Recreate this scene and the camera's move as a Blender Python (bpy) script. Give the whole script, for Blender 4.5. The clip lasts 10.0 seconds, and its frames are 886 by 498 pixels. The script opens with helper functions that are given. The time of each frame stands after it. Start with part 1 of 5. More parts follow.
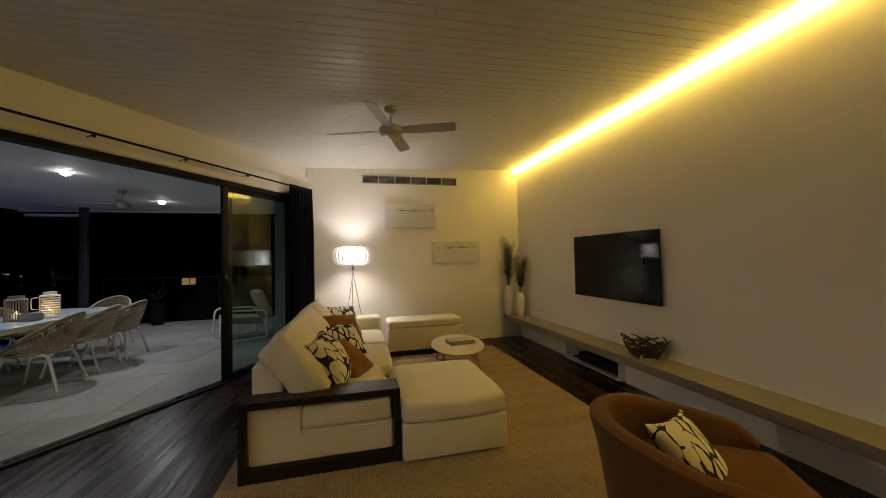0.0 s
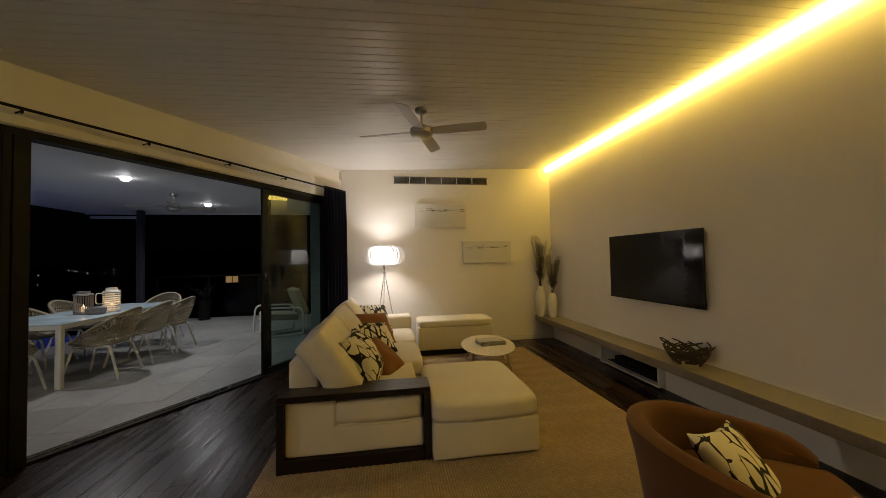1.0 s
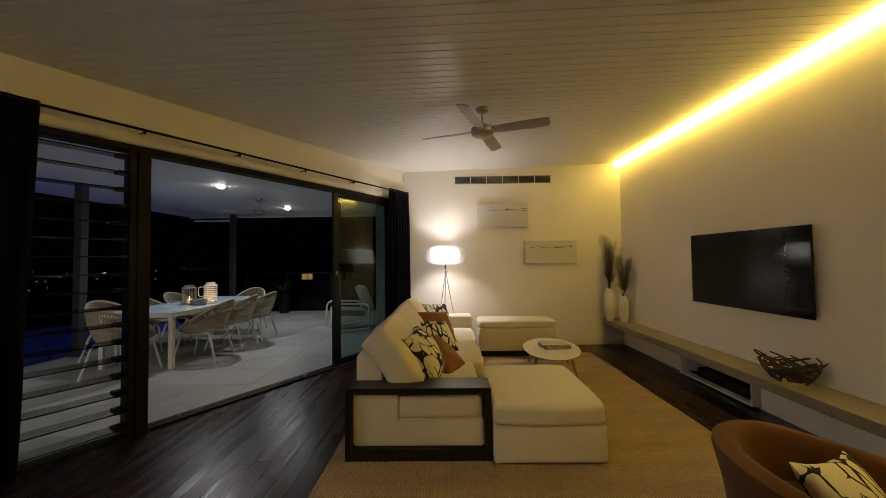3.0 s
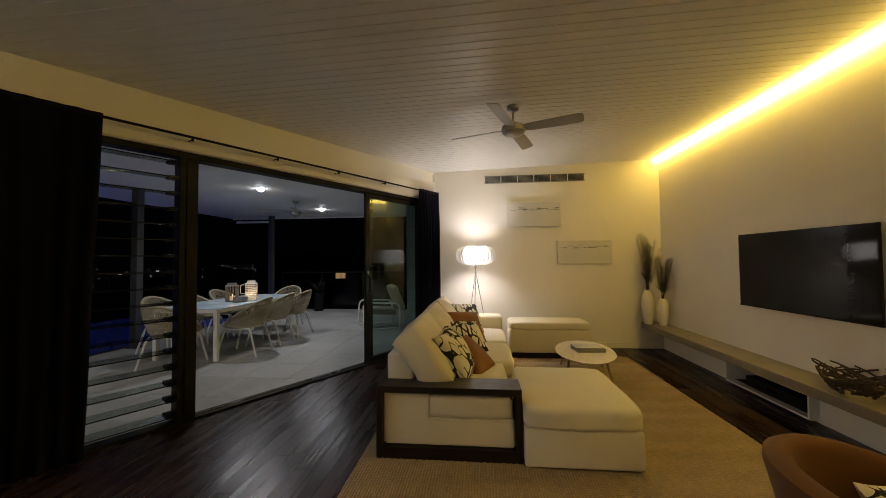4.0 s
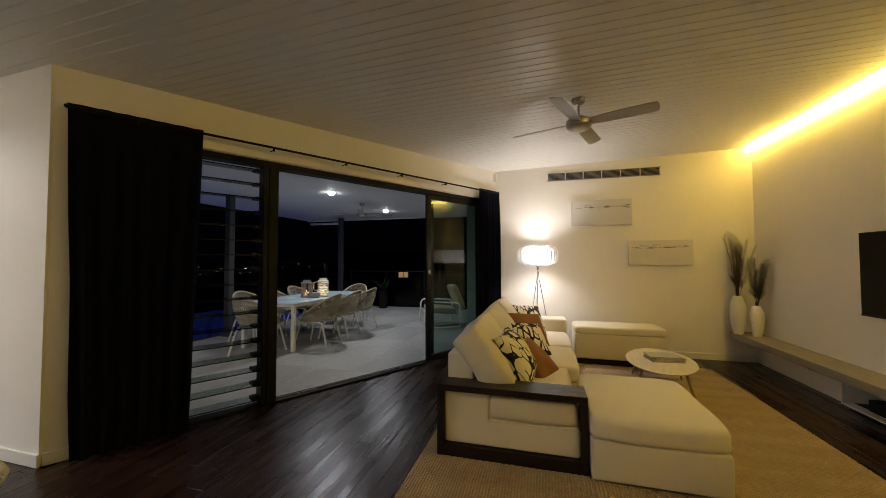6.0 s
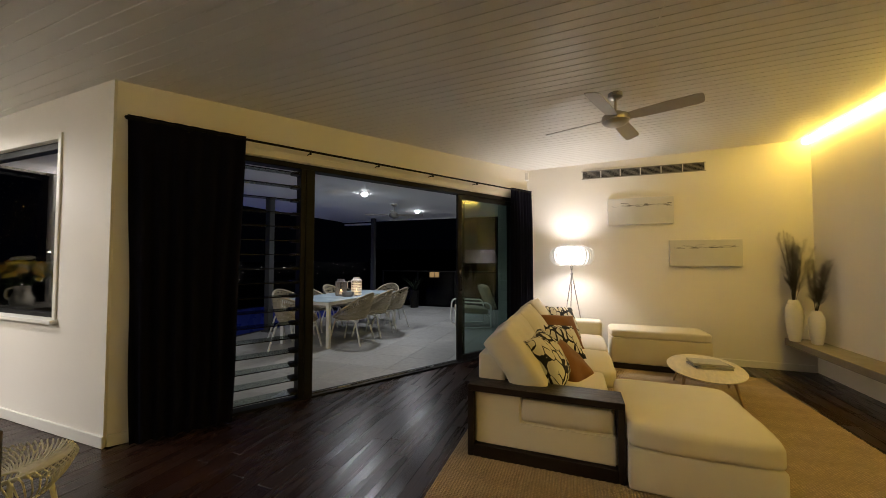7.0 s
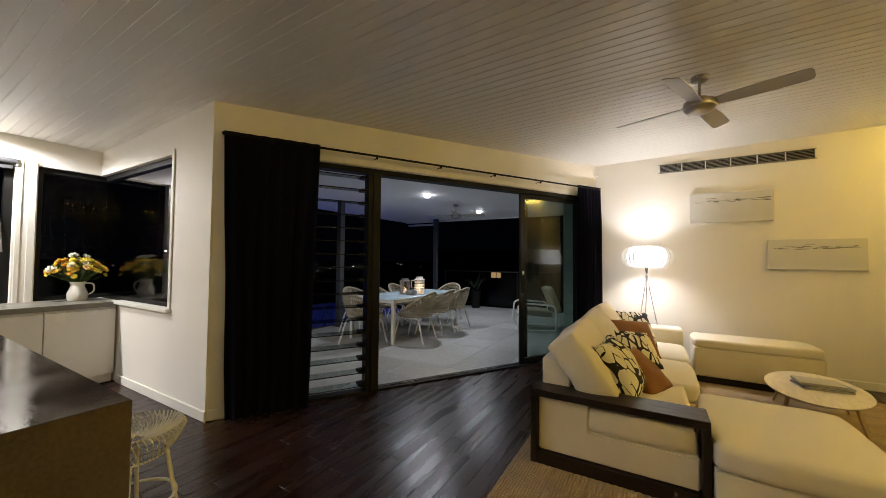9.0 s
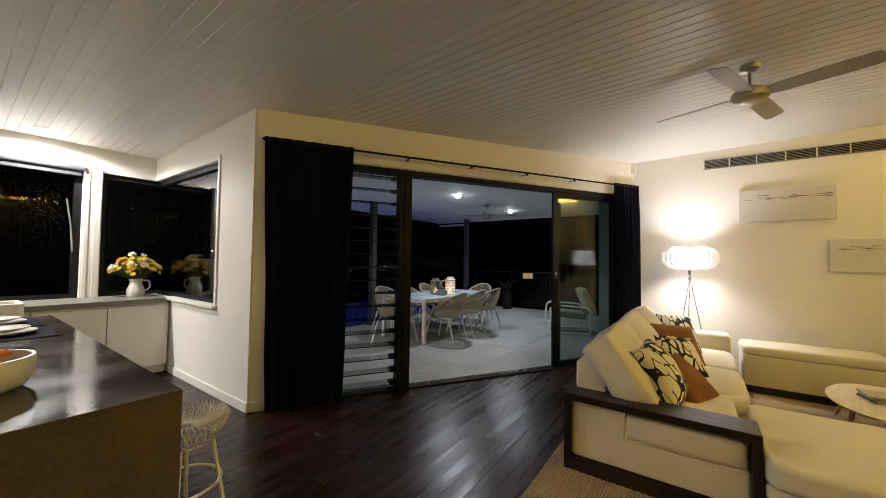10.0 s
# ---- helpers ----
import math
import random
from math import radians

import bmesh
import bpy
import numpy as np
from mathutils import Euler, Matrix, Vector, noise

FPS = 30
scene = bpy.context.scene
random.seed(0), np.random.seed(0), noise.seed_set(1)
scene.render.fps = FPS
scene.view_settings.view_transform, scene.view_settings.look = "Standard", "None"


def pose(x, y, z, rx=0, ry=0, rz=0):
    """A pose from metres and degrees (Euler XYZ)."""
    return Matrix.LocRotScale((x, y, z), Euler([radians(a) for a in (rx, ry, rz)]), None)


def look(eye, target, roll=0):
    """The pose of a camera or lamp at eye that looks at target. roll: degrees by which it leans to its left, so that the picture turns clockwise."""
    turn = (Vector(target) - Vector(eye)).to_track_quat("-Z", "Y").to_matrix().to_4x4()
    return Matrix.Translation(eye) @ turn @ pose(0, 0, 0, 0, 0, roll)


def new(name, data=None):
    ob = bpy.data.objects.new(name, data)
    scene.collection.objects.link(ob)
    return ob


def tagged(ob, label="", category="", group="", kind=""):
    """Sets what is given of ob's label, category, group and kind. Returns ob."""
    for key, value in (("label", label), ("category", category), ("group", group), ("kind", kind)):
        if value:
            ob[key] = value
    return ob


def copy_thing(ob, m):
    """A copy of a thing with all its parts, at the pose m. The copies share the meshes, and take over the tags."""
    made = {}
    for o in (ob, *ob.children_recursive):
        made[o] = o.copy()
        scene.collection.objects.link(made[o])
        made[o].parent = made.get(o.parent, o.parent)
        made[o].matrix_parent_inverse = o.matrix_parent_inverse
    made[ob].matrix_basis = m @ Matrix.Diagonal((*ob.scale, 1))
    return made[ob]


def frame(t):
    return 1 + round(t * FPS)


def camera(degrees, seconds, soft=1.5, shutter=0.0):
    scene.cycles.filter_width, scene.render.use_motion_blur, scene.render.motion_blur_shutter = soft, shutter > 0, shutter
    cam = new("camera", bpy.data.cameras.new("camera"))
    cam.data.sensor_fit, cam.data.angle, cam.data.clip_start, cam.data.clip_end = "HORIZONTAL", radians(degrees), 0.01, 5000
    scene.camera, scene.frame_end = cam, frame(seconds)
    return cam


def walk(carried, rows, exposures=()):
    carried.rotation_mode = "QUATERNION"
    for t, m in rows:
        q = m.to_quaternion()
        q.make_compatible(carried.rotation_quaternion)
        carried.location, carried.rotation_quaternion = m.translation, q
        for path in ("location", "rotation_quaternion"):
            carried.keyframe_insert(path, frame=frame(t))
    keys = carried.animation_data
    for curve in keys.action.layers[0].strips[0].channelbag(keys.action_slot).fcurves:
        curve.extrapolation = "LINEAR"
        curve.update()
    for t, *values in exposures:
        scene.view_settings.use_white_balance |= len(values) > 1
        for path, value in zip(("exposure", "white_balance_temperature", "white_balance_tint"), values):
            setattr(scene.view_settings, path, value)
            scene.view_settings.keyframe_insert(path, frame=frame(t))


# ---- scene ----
cam = camera(102.8, 10.0, soft=0.6)
# t, yaw, pitch, roll of a tripod head that pans at one spot
PATH = [
    (0.0, -13.850, 1.595, 1.252), (0.5, -11.439, 1.639, 1.156), (1.0, -8.959, 1.680, 1.061), (1.5, -6.616, 1.717, 0.967),
    (2.0, -4.022, 1.751, 0.874), (2.5, -1.628, 1.781, 0.781), (3.0, 0.861, 1.808, 0.688), (4.5, 8.187, 1.871, 0.405),
    (5.0, 10.732, 1.886, 0.309), (5.5, 13.055, 1.897, 0.212), (7.0, 20.428, 1.914, -0.089), (7.5, 22.912, 1.913, -0.194),
    (8.0, 25.408, 1.910, -0.302), (8.5, 27.756, 1.903, -0.412), (9.0, 30.375, 1.894, -0.526), (9.5, 32.731, 1.882, -0.643),
    (10.0, 35.333, 1.868, -0.763)]
EXPOSURES = [(0.0, 0.09, 6600, 11), (3.0, 0.23, 6550, 11), (5.5, 0.48, 6380, 11), (8.0, 0.75, 6280, 10), (10.0, 0.93, 6090, 10)]
walk(cam, [(t, pose(0, 0, 1.4, 90 + p, r, y)) for t, y, p, r in PATH], EXPOSURES)

# ---- light ----
world = bpy.data.worlds.new("night")
scene.world = world
world.use_nodes = True
world.node_tree.nodes["Background"].inputs[0].default_value = (0.0002, 0.00025, 0.0005, 1)
world.node_tree.nodes["Background"].inputs[1].default_value = 1.0

LED_STRENGTH = 10.2
LED_COLOUR = (1.0, 0.675, 0.115)
LAMP_WATTS = 91.0
LAMP_COLOUR = (1.0, 0.935, 0.91)
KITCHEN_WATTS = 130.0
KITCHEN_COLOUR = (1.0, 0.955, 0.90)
DECK_WATTS = 70.0
DECK_COLOUR = (0.97, 0.975, 1.0)
POOL_WATTS = 20.0


def lamp_light(name, kind, place, watts, colour, size=0.05, aim=None, cone=120, blend=0.6):
    data = bpy.data.lights.new(name, kind)
    data.energy, data.color = watts, colour
    if kind == "AREA":
        data.shape, data.size = "DISK", size
    else:
        data.shadow_soft_size = size
    if kind == "SPOT":
        data.spot_size, data.spot_blend = radians(cone), blend
    ob = new(name, data)
    ob.matrix_world = look(place, aim) if aim else Matrix.Translation(place)
    return ob


# ---- materials ----
def material(name, colour, rough=0.6, metal=0.0, vary=0.12, scale=3.0, grain=60.0, bump=0.15, spec=0.5, stretch=(1, 1, 1),
             piece=0.0, sheen=0.0, rough_vary=0.1):
    """A surface with broad stains and fine grain; piece: how far separate pieces differ in tone."""
    m = bpy.data.materials.new(name)
    m.use_nodes = True
    nt = m.node_tree
    b = nt.nodes["Principled BSDF"]
    tc = nt.nodes.new("ShaderNodeTexCoord")
    mp = nt.nodes.new("ShaderNodeMapping")
    mp.inputs["Scale"].default_value = stretch
    nt.links.new(tc.outputs["Object"], mp.inputs["Vector"])
    vec = mp.outputs["Vector"]
    if piece:
        info = nt.nodes.new("ShaderNodeObjectInfo")
        add = nt.nodes.new("ShaderNodeVectorMath")
        mul = nt.nodes.new("ShaderNodeMath")
        mul.operation = "MULTIPLY"
        mul.inputs[1].default_value = 37.0
        nt.links.new(info.outputs["Random"], mul.inputs[0])
        nt.links.new(vec, add.inputs[0])
        nt.links.new(mul.outputs[0], add.inputs[1])
        vec = add.outputs[0]
    big = nt.nodes.new("ShaderNodeTexNoise")
    big.inputs["Scale"].default_value = scale
    big.inputs["Detail"].default_value = 4
    fine = nt.nodes.new("ShaderNodeTexNoise")
    fine.inputs["Scale"].default_value = grain
    fine.inputs["Detail"].default_value = 5
    nt.links.new(vec, big.inputs["Vector"])
    nt.links.new(vec, fine.inputs["Vector"])
    mix = nt.nodes.new("ShaderNodeMath")
    mix.operation = "ADD"
    nt.links.new(big.outputs["Fac"], mix.inputs[0])
    nt.links.new(fine.outputs["Fac"], mix.inputs[1])
    last = mix.outputs[0]
    if piece:
        pm = nt.nodes.new("ShaderNodeMath")
        pm.operation = "MULTIPLY_ADD"
        pm.inputs[1].default_value = piece * 4
        nt.links.new(info.outputs["Random"], pm.inputs[0])
        nt.links.new(last, pm.inputs[2])
        last = pm.outputs[0]
    rng = nt.nodes.new("ShaderNodeMapRange")
    rng.inputs[1].default_value, rng.inputs[2].default_value = 0.5, 1.5 + piece * 4
    rng.inputs[3].default_value, rng.inputs[4].default_value = 1 - vary, 1 + vary
    nt.links.new(last, rng.inputs[0])
    sc = nt.nodes.new("ShaderNodeVectorMath")
    sc.operation = "SCALE"
    sc.inputs[0].default_value = colour
    nt.links.new(rng.outputs[0], sc.inputs["Scale"])
    nt.links.new(sc.outputs[0], b.inputs["Base Color"])
    rr = nt.nodes.new("ShaderNodeMapRange")
    rr.inputs[1].default_value, rr.inputs[2].default_value = 0.3, 0.7
    rr.inputs[3].default_value, rr.inputs[4].default_value = max(0.02, rough - rough_vary), min(1, rough + rough_vary)
    nt.links.new(big.outputs["Fac"], rr.inputs[0])
    nt.links.new(rr.outputs[0], b.inputs["Roughness"])
    b.inputs["Metallic"].default_value = metal
    b.inputs["Specular IOR Level"].default_value = spec
    if sheen:
        b.inputs["Sheen Weight"].default_value = sheen
    if bump:
        bp = nt.nodes.new("ShaderNodeBump")
        bp.inputs["Strength"].default_value = bump
        bp.inputs["Distance"].default_value = 0.004
        nt.links.new(fine.outputs["Fac"], bp.inputs["Height"])
        nt.links.new(bp.outputs[0], b.inputs["Normal"])
    return m


def glow(name, colour, strength, base=0.8):
    m = bpy.data.materials.new(name)
    m.use_nodes = True
    b = m.node_tree.nodes["Principled BSDF"]
    b.inputs["Base Color"].default_value = (base, base, base, 1)
    b.inputs["Emission Color"].default_value = (*colour, 1)
    b.inputs["Emission Strength"].default_value = strength
    return m


def glass_material(name, tint=(1, 1, 1), rough=0.0, base=0.02):
    """Thin pane: clear, with a mirror part by the angle."""
    m = bpy.data.materials.new(name)
    m.use_nodes = True
    nt = m.node_tree
    nt.nodes.remove(nt.nodes["Principled BSDF"])
    out = nt.nodes["Material Output"]
    clear, gloss, mix, fr = (nt.nodes.new("ShaderNodeBsdfTransparent"), nt.nodes.new("ShaderNodeBsdfGlossy"),
                             nt.nodes.new("ShaderNodeMixShader"), nt.nodes.new("ShaderNodeLayerWeight"))
    power, ramp = nt.nodes.new("ShaderNodeMath"), nt.nodes.new("ShaderNodeMath")
    power.operation, power.inputs[1].default_value = "POWER", 5.0
    ramp.operation, ramp.inputs[1].default_value, ramp.inputs[2].default_value = "MULTIPLY_ADD", 0.9, base
    fr.inputs[0].default_value = 0.5
    nt.links.new(fr.outputs["Facing"], power.inputs[0])
    nt.links.new(power.outputs[0], ramp.inputs[0])
    clear.inputs[0].default_value = (*tint, 1)
    gloss.inputs["Roughness"].default_value = rough
    nt.links.new(ramp.outputs[0], mix.inputs[0])
    nt.links.new(clear.outputs[0], mix.inputs[1])
    nt.links.new(gloss.outputs[0], mix.inputs[2])
    nt.links.new(mix.outputs[0], out.inputs[0])
    return m


def brush_pattern(name, ground, ink):
    """Linen printed with loose black brush strokes."""
    m = material(name, ground, 0.9, vary=0.06, grain=300, bump=0.3)
    nt = m.node_tree
    b = nt.nodes["Principled BSDF"]
    tc = nt.nodes.new("ShaderNodeTexCoord")
    info = nt.nodes.new("ShaderNodeObjectInfo")
    mul = nt.nodes.new("ShaderNodeVectorMath")
    mul.operation = "SCALE"
    mul.inputs[0].default_value = (9, 5, 7)
    nt.links.new(info.outputs["Random"], mul.inputs["Scale"])
    add = nt.nodes.new("ShaderNodeVectorMath")
    nt.links.new(tc.outputs["Object"], add.inputs[0])
    nt.links.new(mul.outputs[0], add.inputs[1])
    stretch = nt.nodes.new("ShaderNodeMapping")
    stretch.inputs["Rotation"].default_value = (0.2, 0.4, 0.5)
    stretch.inputs["Scale"].default_value = (1.0, 0.52, 0.8)
    nt.links.new(add.outputs[0], stretch.inputs[0])
    warp = nt.nodes.new("ShaderNodeTexNoise")
    warp.inputs["Scale"].default_value = 7
    wmix = nt.nodes.new("ShaderNodeVectorMath")
    wmix.operation = "MULTIPLY_ADD"
    wmix.inputs[1].default_value = (0.04, 0.04, 0.04)
    nt.links.new(stretch.outputs[0], warp.inputs["Vector"])
    nt.links.new(warp.outputs["Color"], wmix.inputs[0])
    nt.links.new(stretch.outputs[0], wmix.inputs[2])
    vor = nt.nodes.new("ShaderNodeTexVoronoi")
    vor.feature = "DISTANCE_TO_EDGE"
    vor.inputs["Scale"].default_value = 17
    nt.links.new(wmix.outputs[0], vor.inputs["Vector"])
    wid = nt.nodes.new("ShaderNodeTexNoise")
    wid.inputs["Scale"].default_value = 9
    nt.links.new(stretch.outputs[0], wid.inputs["Vector"])
    sub = nt.nodes.new("ShaderNodeMapRange")
    sub.inputs[1].default_value, sub.inputs[2].default_value = 0.35, 0.72
    sub.inputs[3].default_value, sub.inputs[4].default_value = 0.0, 0.25
    nt.links.new(wid.outputs["Fac"], sub.inputs[0])
    less = nt.nodes.new("ShaderNodeMath")
    less.operation = "LESS_THAN"
    nt.links.new(vor.outputs["Distance"], less.inputs[0])
    nt.links.new(sub.outputs[0], less.inputs[1])
    old = b.inputs["Base Color"].links[0].from_socket
    mix = nt.nodes.new("ShaderNodeMix")
    mix.data_type = "RGBA"
    mix.inputs[7].default_value = (*ink, 1)
    nt.links.new(less.outputs[0], mix.inputs[0])
    nt.links.new(old, mix.inputs[6])
    nt.links.new(mix.outputs[2], b.inputs["Base Color"])
    return m


WALL = material("wall_paint", (0.78, 0.74, 0.67), 0.7, vary=0.03, scale=1.2, grain=180, bump=0.06)
CEIL = material("ceiling_paint", (0.76, 0.73, 0.67), 0.42, vary=0.03, scale=1.0, grain=90, bump=0.05)
TRIM = material("white_trim", (0.76, 0.73, 0.67), 0.45, vary=0.03, grain=120, bump=0.04)
BLACK = material("black_aluminium", (0.006, 0.0055, 0.005), 0.55, 0.0, spec=0.2, vary=0.15, grain=200, bump=0.05)
PLANK = material("dark_timber", (0.025, 0.0108, 0.0072), 0.28, vary=0.16, scale=12, grain=85, bump=0.4, stretch=(1, 0.05, 1), piece=0.11, spec=0.42,
                 rough_vary=0.08)
GAP = material("board_gap", (0.008, 0.004, 0.003), 0.7, vary=0.1)
WENGE = material("wenge_timber", (0.0115, 0.0065, 0.005), 0.38, spec=0.35, vary=0.35, scale=6, grain=70, bump=0.25, stretch=(1, 8, 8))
CREAM = material("cream_linen", (0.68, 0.62, 0.50), 0.92, vary=0.05, scale=4, grain=260, bump=0.35, sheen=0.15)
RUST_CLOTH = material("rust_cloth", (0.21, 0.088, 0.018), 0.9, vary=0.15, scale=6, grain=240, bump=0.3, sheen=0.08)
RUST = material("rust_velvet", (0.115, 0.043, 0.007), 0.9, vary=0.18, scale=6, grain=220, bump=0.25, sheen=0.08)
PATTERN = brush_pattern("brush_print", (0.70, 0.66, 0.55), (0.010, 0.010, 0.013))
CURTAIN = material("charcoal_cloth", (0.0115, 0.0112, 0.0205), 0.95, spec=0.1, vary=0.2, grain=240, bump=0.3)
SHELF = material("polished_concrete", (0.22, 0.19, 0.145), 0.42, vary=0.25, scale=5, grain=40, bump=0.12)
STONE = material("island_concrete", (0.088, 0.070, 0.054), 0.14, vary=0.36, scale=4, grain=70, bump=0.10, rough_vary=0.08)
COUNTER = material("grey_counter", (0.19, 0.175, 0.148), 0.34, vary=0.15, scale=6, grain=50, bump=0.05)
CABINET = material("white_lacquer", (0.76, 0.74, 0.70), 0.22, vary=0.02, bump=0.02)
SCREEN = material("screen_glass", (0.004, 0.004, 0.006), 0.05, vary=0.05, bump=0.0, rough_vary=0.02)
SCREEN.node_tree.nodes["Principled BSDF"].inputs["Specular IOR Level"].default_value = 0.11
STEEL = material("brushed_nickel", (0.42, 0.40, 0.37), 0.32, 0.9, vary=0.08, grain=150, bump=0.05)
BLADE = material("fan_blade_paint", (0.42, 0.385, 0.33), 0.4, vary=0.1, stretch=(1, 6, 1), bump=0.06)
CHROME = material("dark_chrome", (0.42, 0.41, 0.40), 0.25, 0.9, vary=0.05, bump=0)
OAK = material("pale_oak", (0.64, 0.575, 0.46), 0.45, vary=0.34, scale=7, grain=60, stretch=(5, 1, 1), bump=0.15)
OAK_LEG = material("oak_leg", (0.36, 0.24, 0.12), 0.5, vary=0.2, scale=8, bump=0.15)
CERAMIC = material("white_ceramic", (0.74, 0.71, 0.64), 0.35, vary=0.03, bump=0.05)
TWIG = material("dry_twig", (0.035, 0.026, 0.018), 0.85, vary=0.35, grain=120, bump=0.4)
DRIFT = material("driftwood", (0.045, 0.028, 0.018), 0.75, vary=0.4, scale=9, grain=90, bump=0.6)
GRILLE = material("dark_grille", (0.28, 0.26, 0.22), 0.5, 0.2, vary=0.1)
CANVAS = material("canvas_white", (0.62, 0.60, 0.56), 0.85, vary=0.05, scale=8, grain=240, bump=0.3)
INK = material("pencil_ink", (0.10, 0.095, 0.09), 0.9, vary=0.2)
TILE = material("deck_porcelain", (0.32, 0.32, 0.31), 0.45, vary=0.34, scale=2.2, grain=16, bump=0.12, piece=0.10)
GROUT = material("deck_grout", (0.27, 0.27, 0.262), 0.9, vary=0.1)
SOFFIT = material("deck_soffit", (0.78, 0.775, 0.76), 0.6, vary=0.03, grain=80, bump=0.04)
WHITE_METAL = material("white_powder_coat", (0.72, 0.72, 0.70), 0.4, vary=0.03, bump=0.03)
ROPE = material("taupe_rope", (0.34, 0.30, 0.22), 0.85, vary=0.25, grain=300, bump=0.4)
FROST = material("frosted_tabletop", (0.46, 0.58, 0.66), 0.18, vary=0.04, bump=0.01)
DARK_POST = material("charcoal_post", (0.035, 0.037, 0.042), 0.55, vary=0.15, bump=0.1)
CLAD = material("grey_cladding", (0.34, 0.40, 0.39), 0.6, vary=0.08, bump=0.1)
SHADE = bpy.data.materials.new("shade_slat")
SHADE.use_nodes = True
_nt = SHADE.node_tree
_tr, _df, _mx = (_nt.nodes.new("ShaderNodeBsdfTranslucent"), _nt.nodes.new("ShaderNodeBsdfDiffuse"), _nt.nodes.new("ShaderNodeMixShader"))
_tr.inputs[0].default_value = _df.inputs[0].default_value = (0.86, 0.85, 0.82, 1)
_nt.links.new(_df.outputs[0], _mx.inputs[1])
_nt.links.new(_tr.outputs[0], _mx.inputs[2])
_nt.links.new(_mx.outputs[0], _nt.nodes["Material Output"].inputs[0])
SKIN = bpy.data.materials.new("shade_skin")
SKIN.use_nodes = True
_nt = SKIN.node_tree
_tr = _nt.nodes.new("ShaderNodeBsdfTranslucent")
_tr.inputs[0].default_value = (0.76, 0.75, 0.73, 1)
_op, _mx = _nt.nodes.new("ShaderNodeBsdfTransparent"), _nt.nodes.new("ShaderNodeMixShader")
_mx.inputs[0].default_value = 0.05
_nt.links.new(_tr.outputs[0], _mx.inputs[1])
_nt.links.new(_op.outputs[0], _mx.inputs[2])
_nt.links.new(_mx.outputs[0], _nt.nodes["Material Output"].inputs[0])
PAPER = material("magazine_paper", (0.42, 0.40, 0.37), 0.5, vary=0.3, scale=14, bump=0.05)
INKY = material("magazine_cover", (0.12, 0.12, 0.13), 0.35, vary=0.5, scale=18, bump=0.02)
SHADED_LEAF = material("shaded_leaf", (0.016, 0.026, 0.012), 0.6, vary=0.3, bump=0.1)
GREEN = material("leaf_green", (0.06, 0.11, 0.025), 0.6, vary=0.3, bump=0.1)
YELLOW = material("petal_yellow", (0.84, 0.68, 0.09), 0.7, vary=0.2, bump=0.1)
ORANGE = material("petal_orange", (0.80, 0.47, 0.05), 0.7, vary=0.2, bump=0.1)
PALE = material("petal_white", (0.78, 0.76, 0.66), 0.7, vary=0.1, bump=0.1)
CARROT = material("carrot_skin", (0.72, 0.22, 0.02), 0.5, vary=0.2, bump=0.1)
GLASS = glass_material("window_glass")
LOUVRE = glass_material("louvre_glass", (0.86, 0.92, 0.90), base=0.07)
COATED = glass_material("coated_glass", base=0.004)
TINTED = glass_material("tinted_glass", (0.64, 0.73, 0.70), base=0.05)
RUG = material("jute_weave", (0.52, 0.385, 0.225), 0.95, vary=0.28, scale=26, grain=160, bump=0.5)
_nt = RUG.node_tree
_bs = _nt.nodes["Principled BSDF"]
_tc = _nt.nodes.new("ShaderNodeTexCoord")
_wb = []
for _axis, _freq in (("X", 17.0), ("Y", 19.0)):
    _w = _nt.nodes.new("ShaderNodeTexWave")
    _w.bands_direction = _axis
    _w.inputs["Scale"].default_value = _freq
    _w.inputs["Distortion"].default_value = 2.2
    _w.inputs["Detail"].default_value = 2
    _w.inputs["Detail Scale"].default_value = 3
    _nt.links.new(_tc.outputs["Object"], _w.inputs["Vector"])
    _wb.append(_w)
_mx = _nt.nodes.new("ShaderNodeMath")
_mx.operation = "MULTIPLY"
_nt.links.new(_wb[0].outputs["Fac"], _mx.inputs[0])
_nt.links.new(_wb[1].outputs["Fac"], _mx.inputs[1])
_bp = _nt.nodes.new("ShaderNodeBump")
_bp.inputs["Strength"].default_value = 1.0
_bp.inputs["Distance"].default_value = 0.012
_nt.links.new(_mx.outputs[0], _bp.inputs["Height"])
_nt.links.new(_bs.inputs["Normal"].links[0].from_socket, _bp.inputs["Normal"])
_nt.links.new(_bp.outputs[0], _bs.inputs["Normal"])
# Weave shade put into the colour: hollows darkened, crests lightened.
_weave_shade = _nt.nodes.new("ShaderNodeMapRange")
_weave_shade.inputs[3].default_value, _weave_shade.inputs[4].default_value = 0.74, 1.12
_nt.links.new(_mx.outputs[0], _weave_shade.inputs[0])
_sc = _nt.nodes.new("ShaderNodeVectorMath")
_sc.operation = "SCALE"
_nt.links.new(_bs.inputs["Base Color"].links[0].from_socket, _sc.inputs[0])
_nt.links.new(_weave_shade.outputs[0], _sc.inputs["Scale"])
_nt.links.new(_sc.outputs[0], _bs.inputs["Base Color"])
TAN = material("rattan", (0.78, 0.755, 0.68), 0.6, vary=0.1, bump=0.1)
BLIND = material("dark_blind", (0.03, 0.03, 0.032), 0.8, vary=0.1)
NIGHT = material("night_ground", (0.010, 0.011, 0.012), 0.95, vary=0.3, scale=0.02, grain=0.3)
POOL = material("pool_tile", (0.03, 0.05, 0.20), 0.3, vary=0.1)
LED = glow("led_strip", LED_COLOUR, LED_STRENGTH)
BULB = glow("lamp_bulb", LAMP_COLOUR, 14.0)
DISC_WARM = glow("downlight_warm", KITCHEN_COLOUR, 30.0)
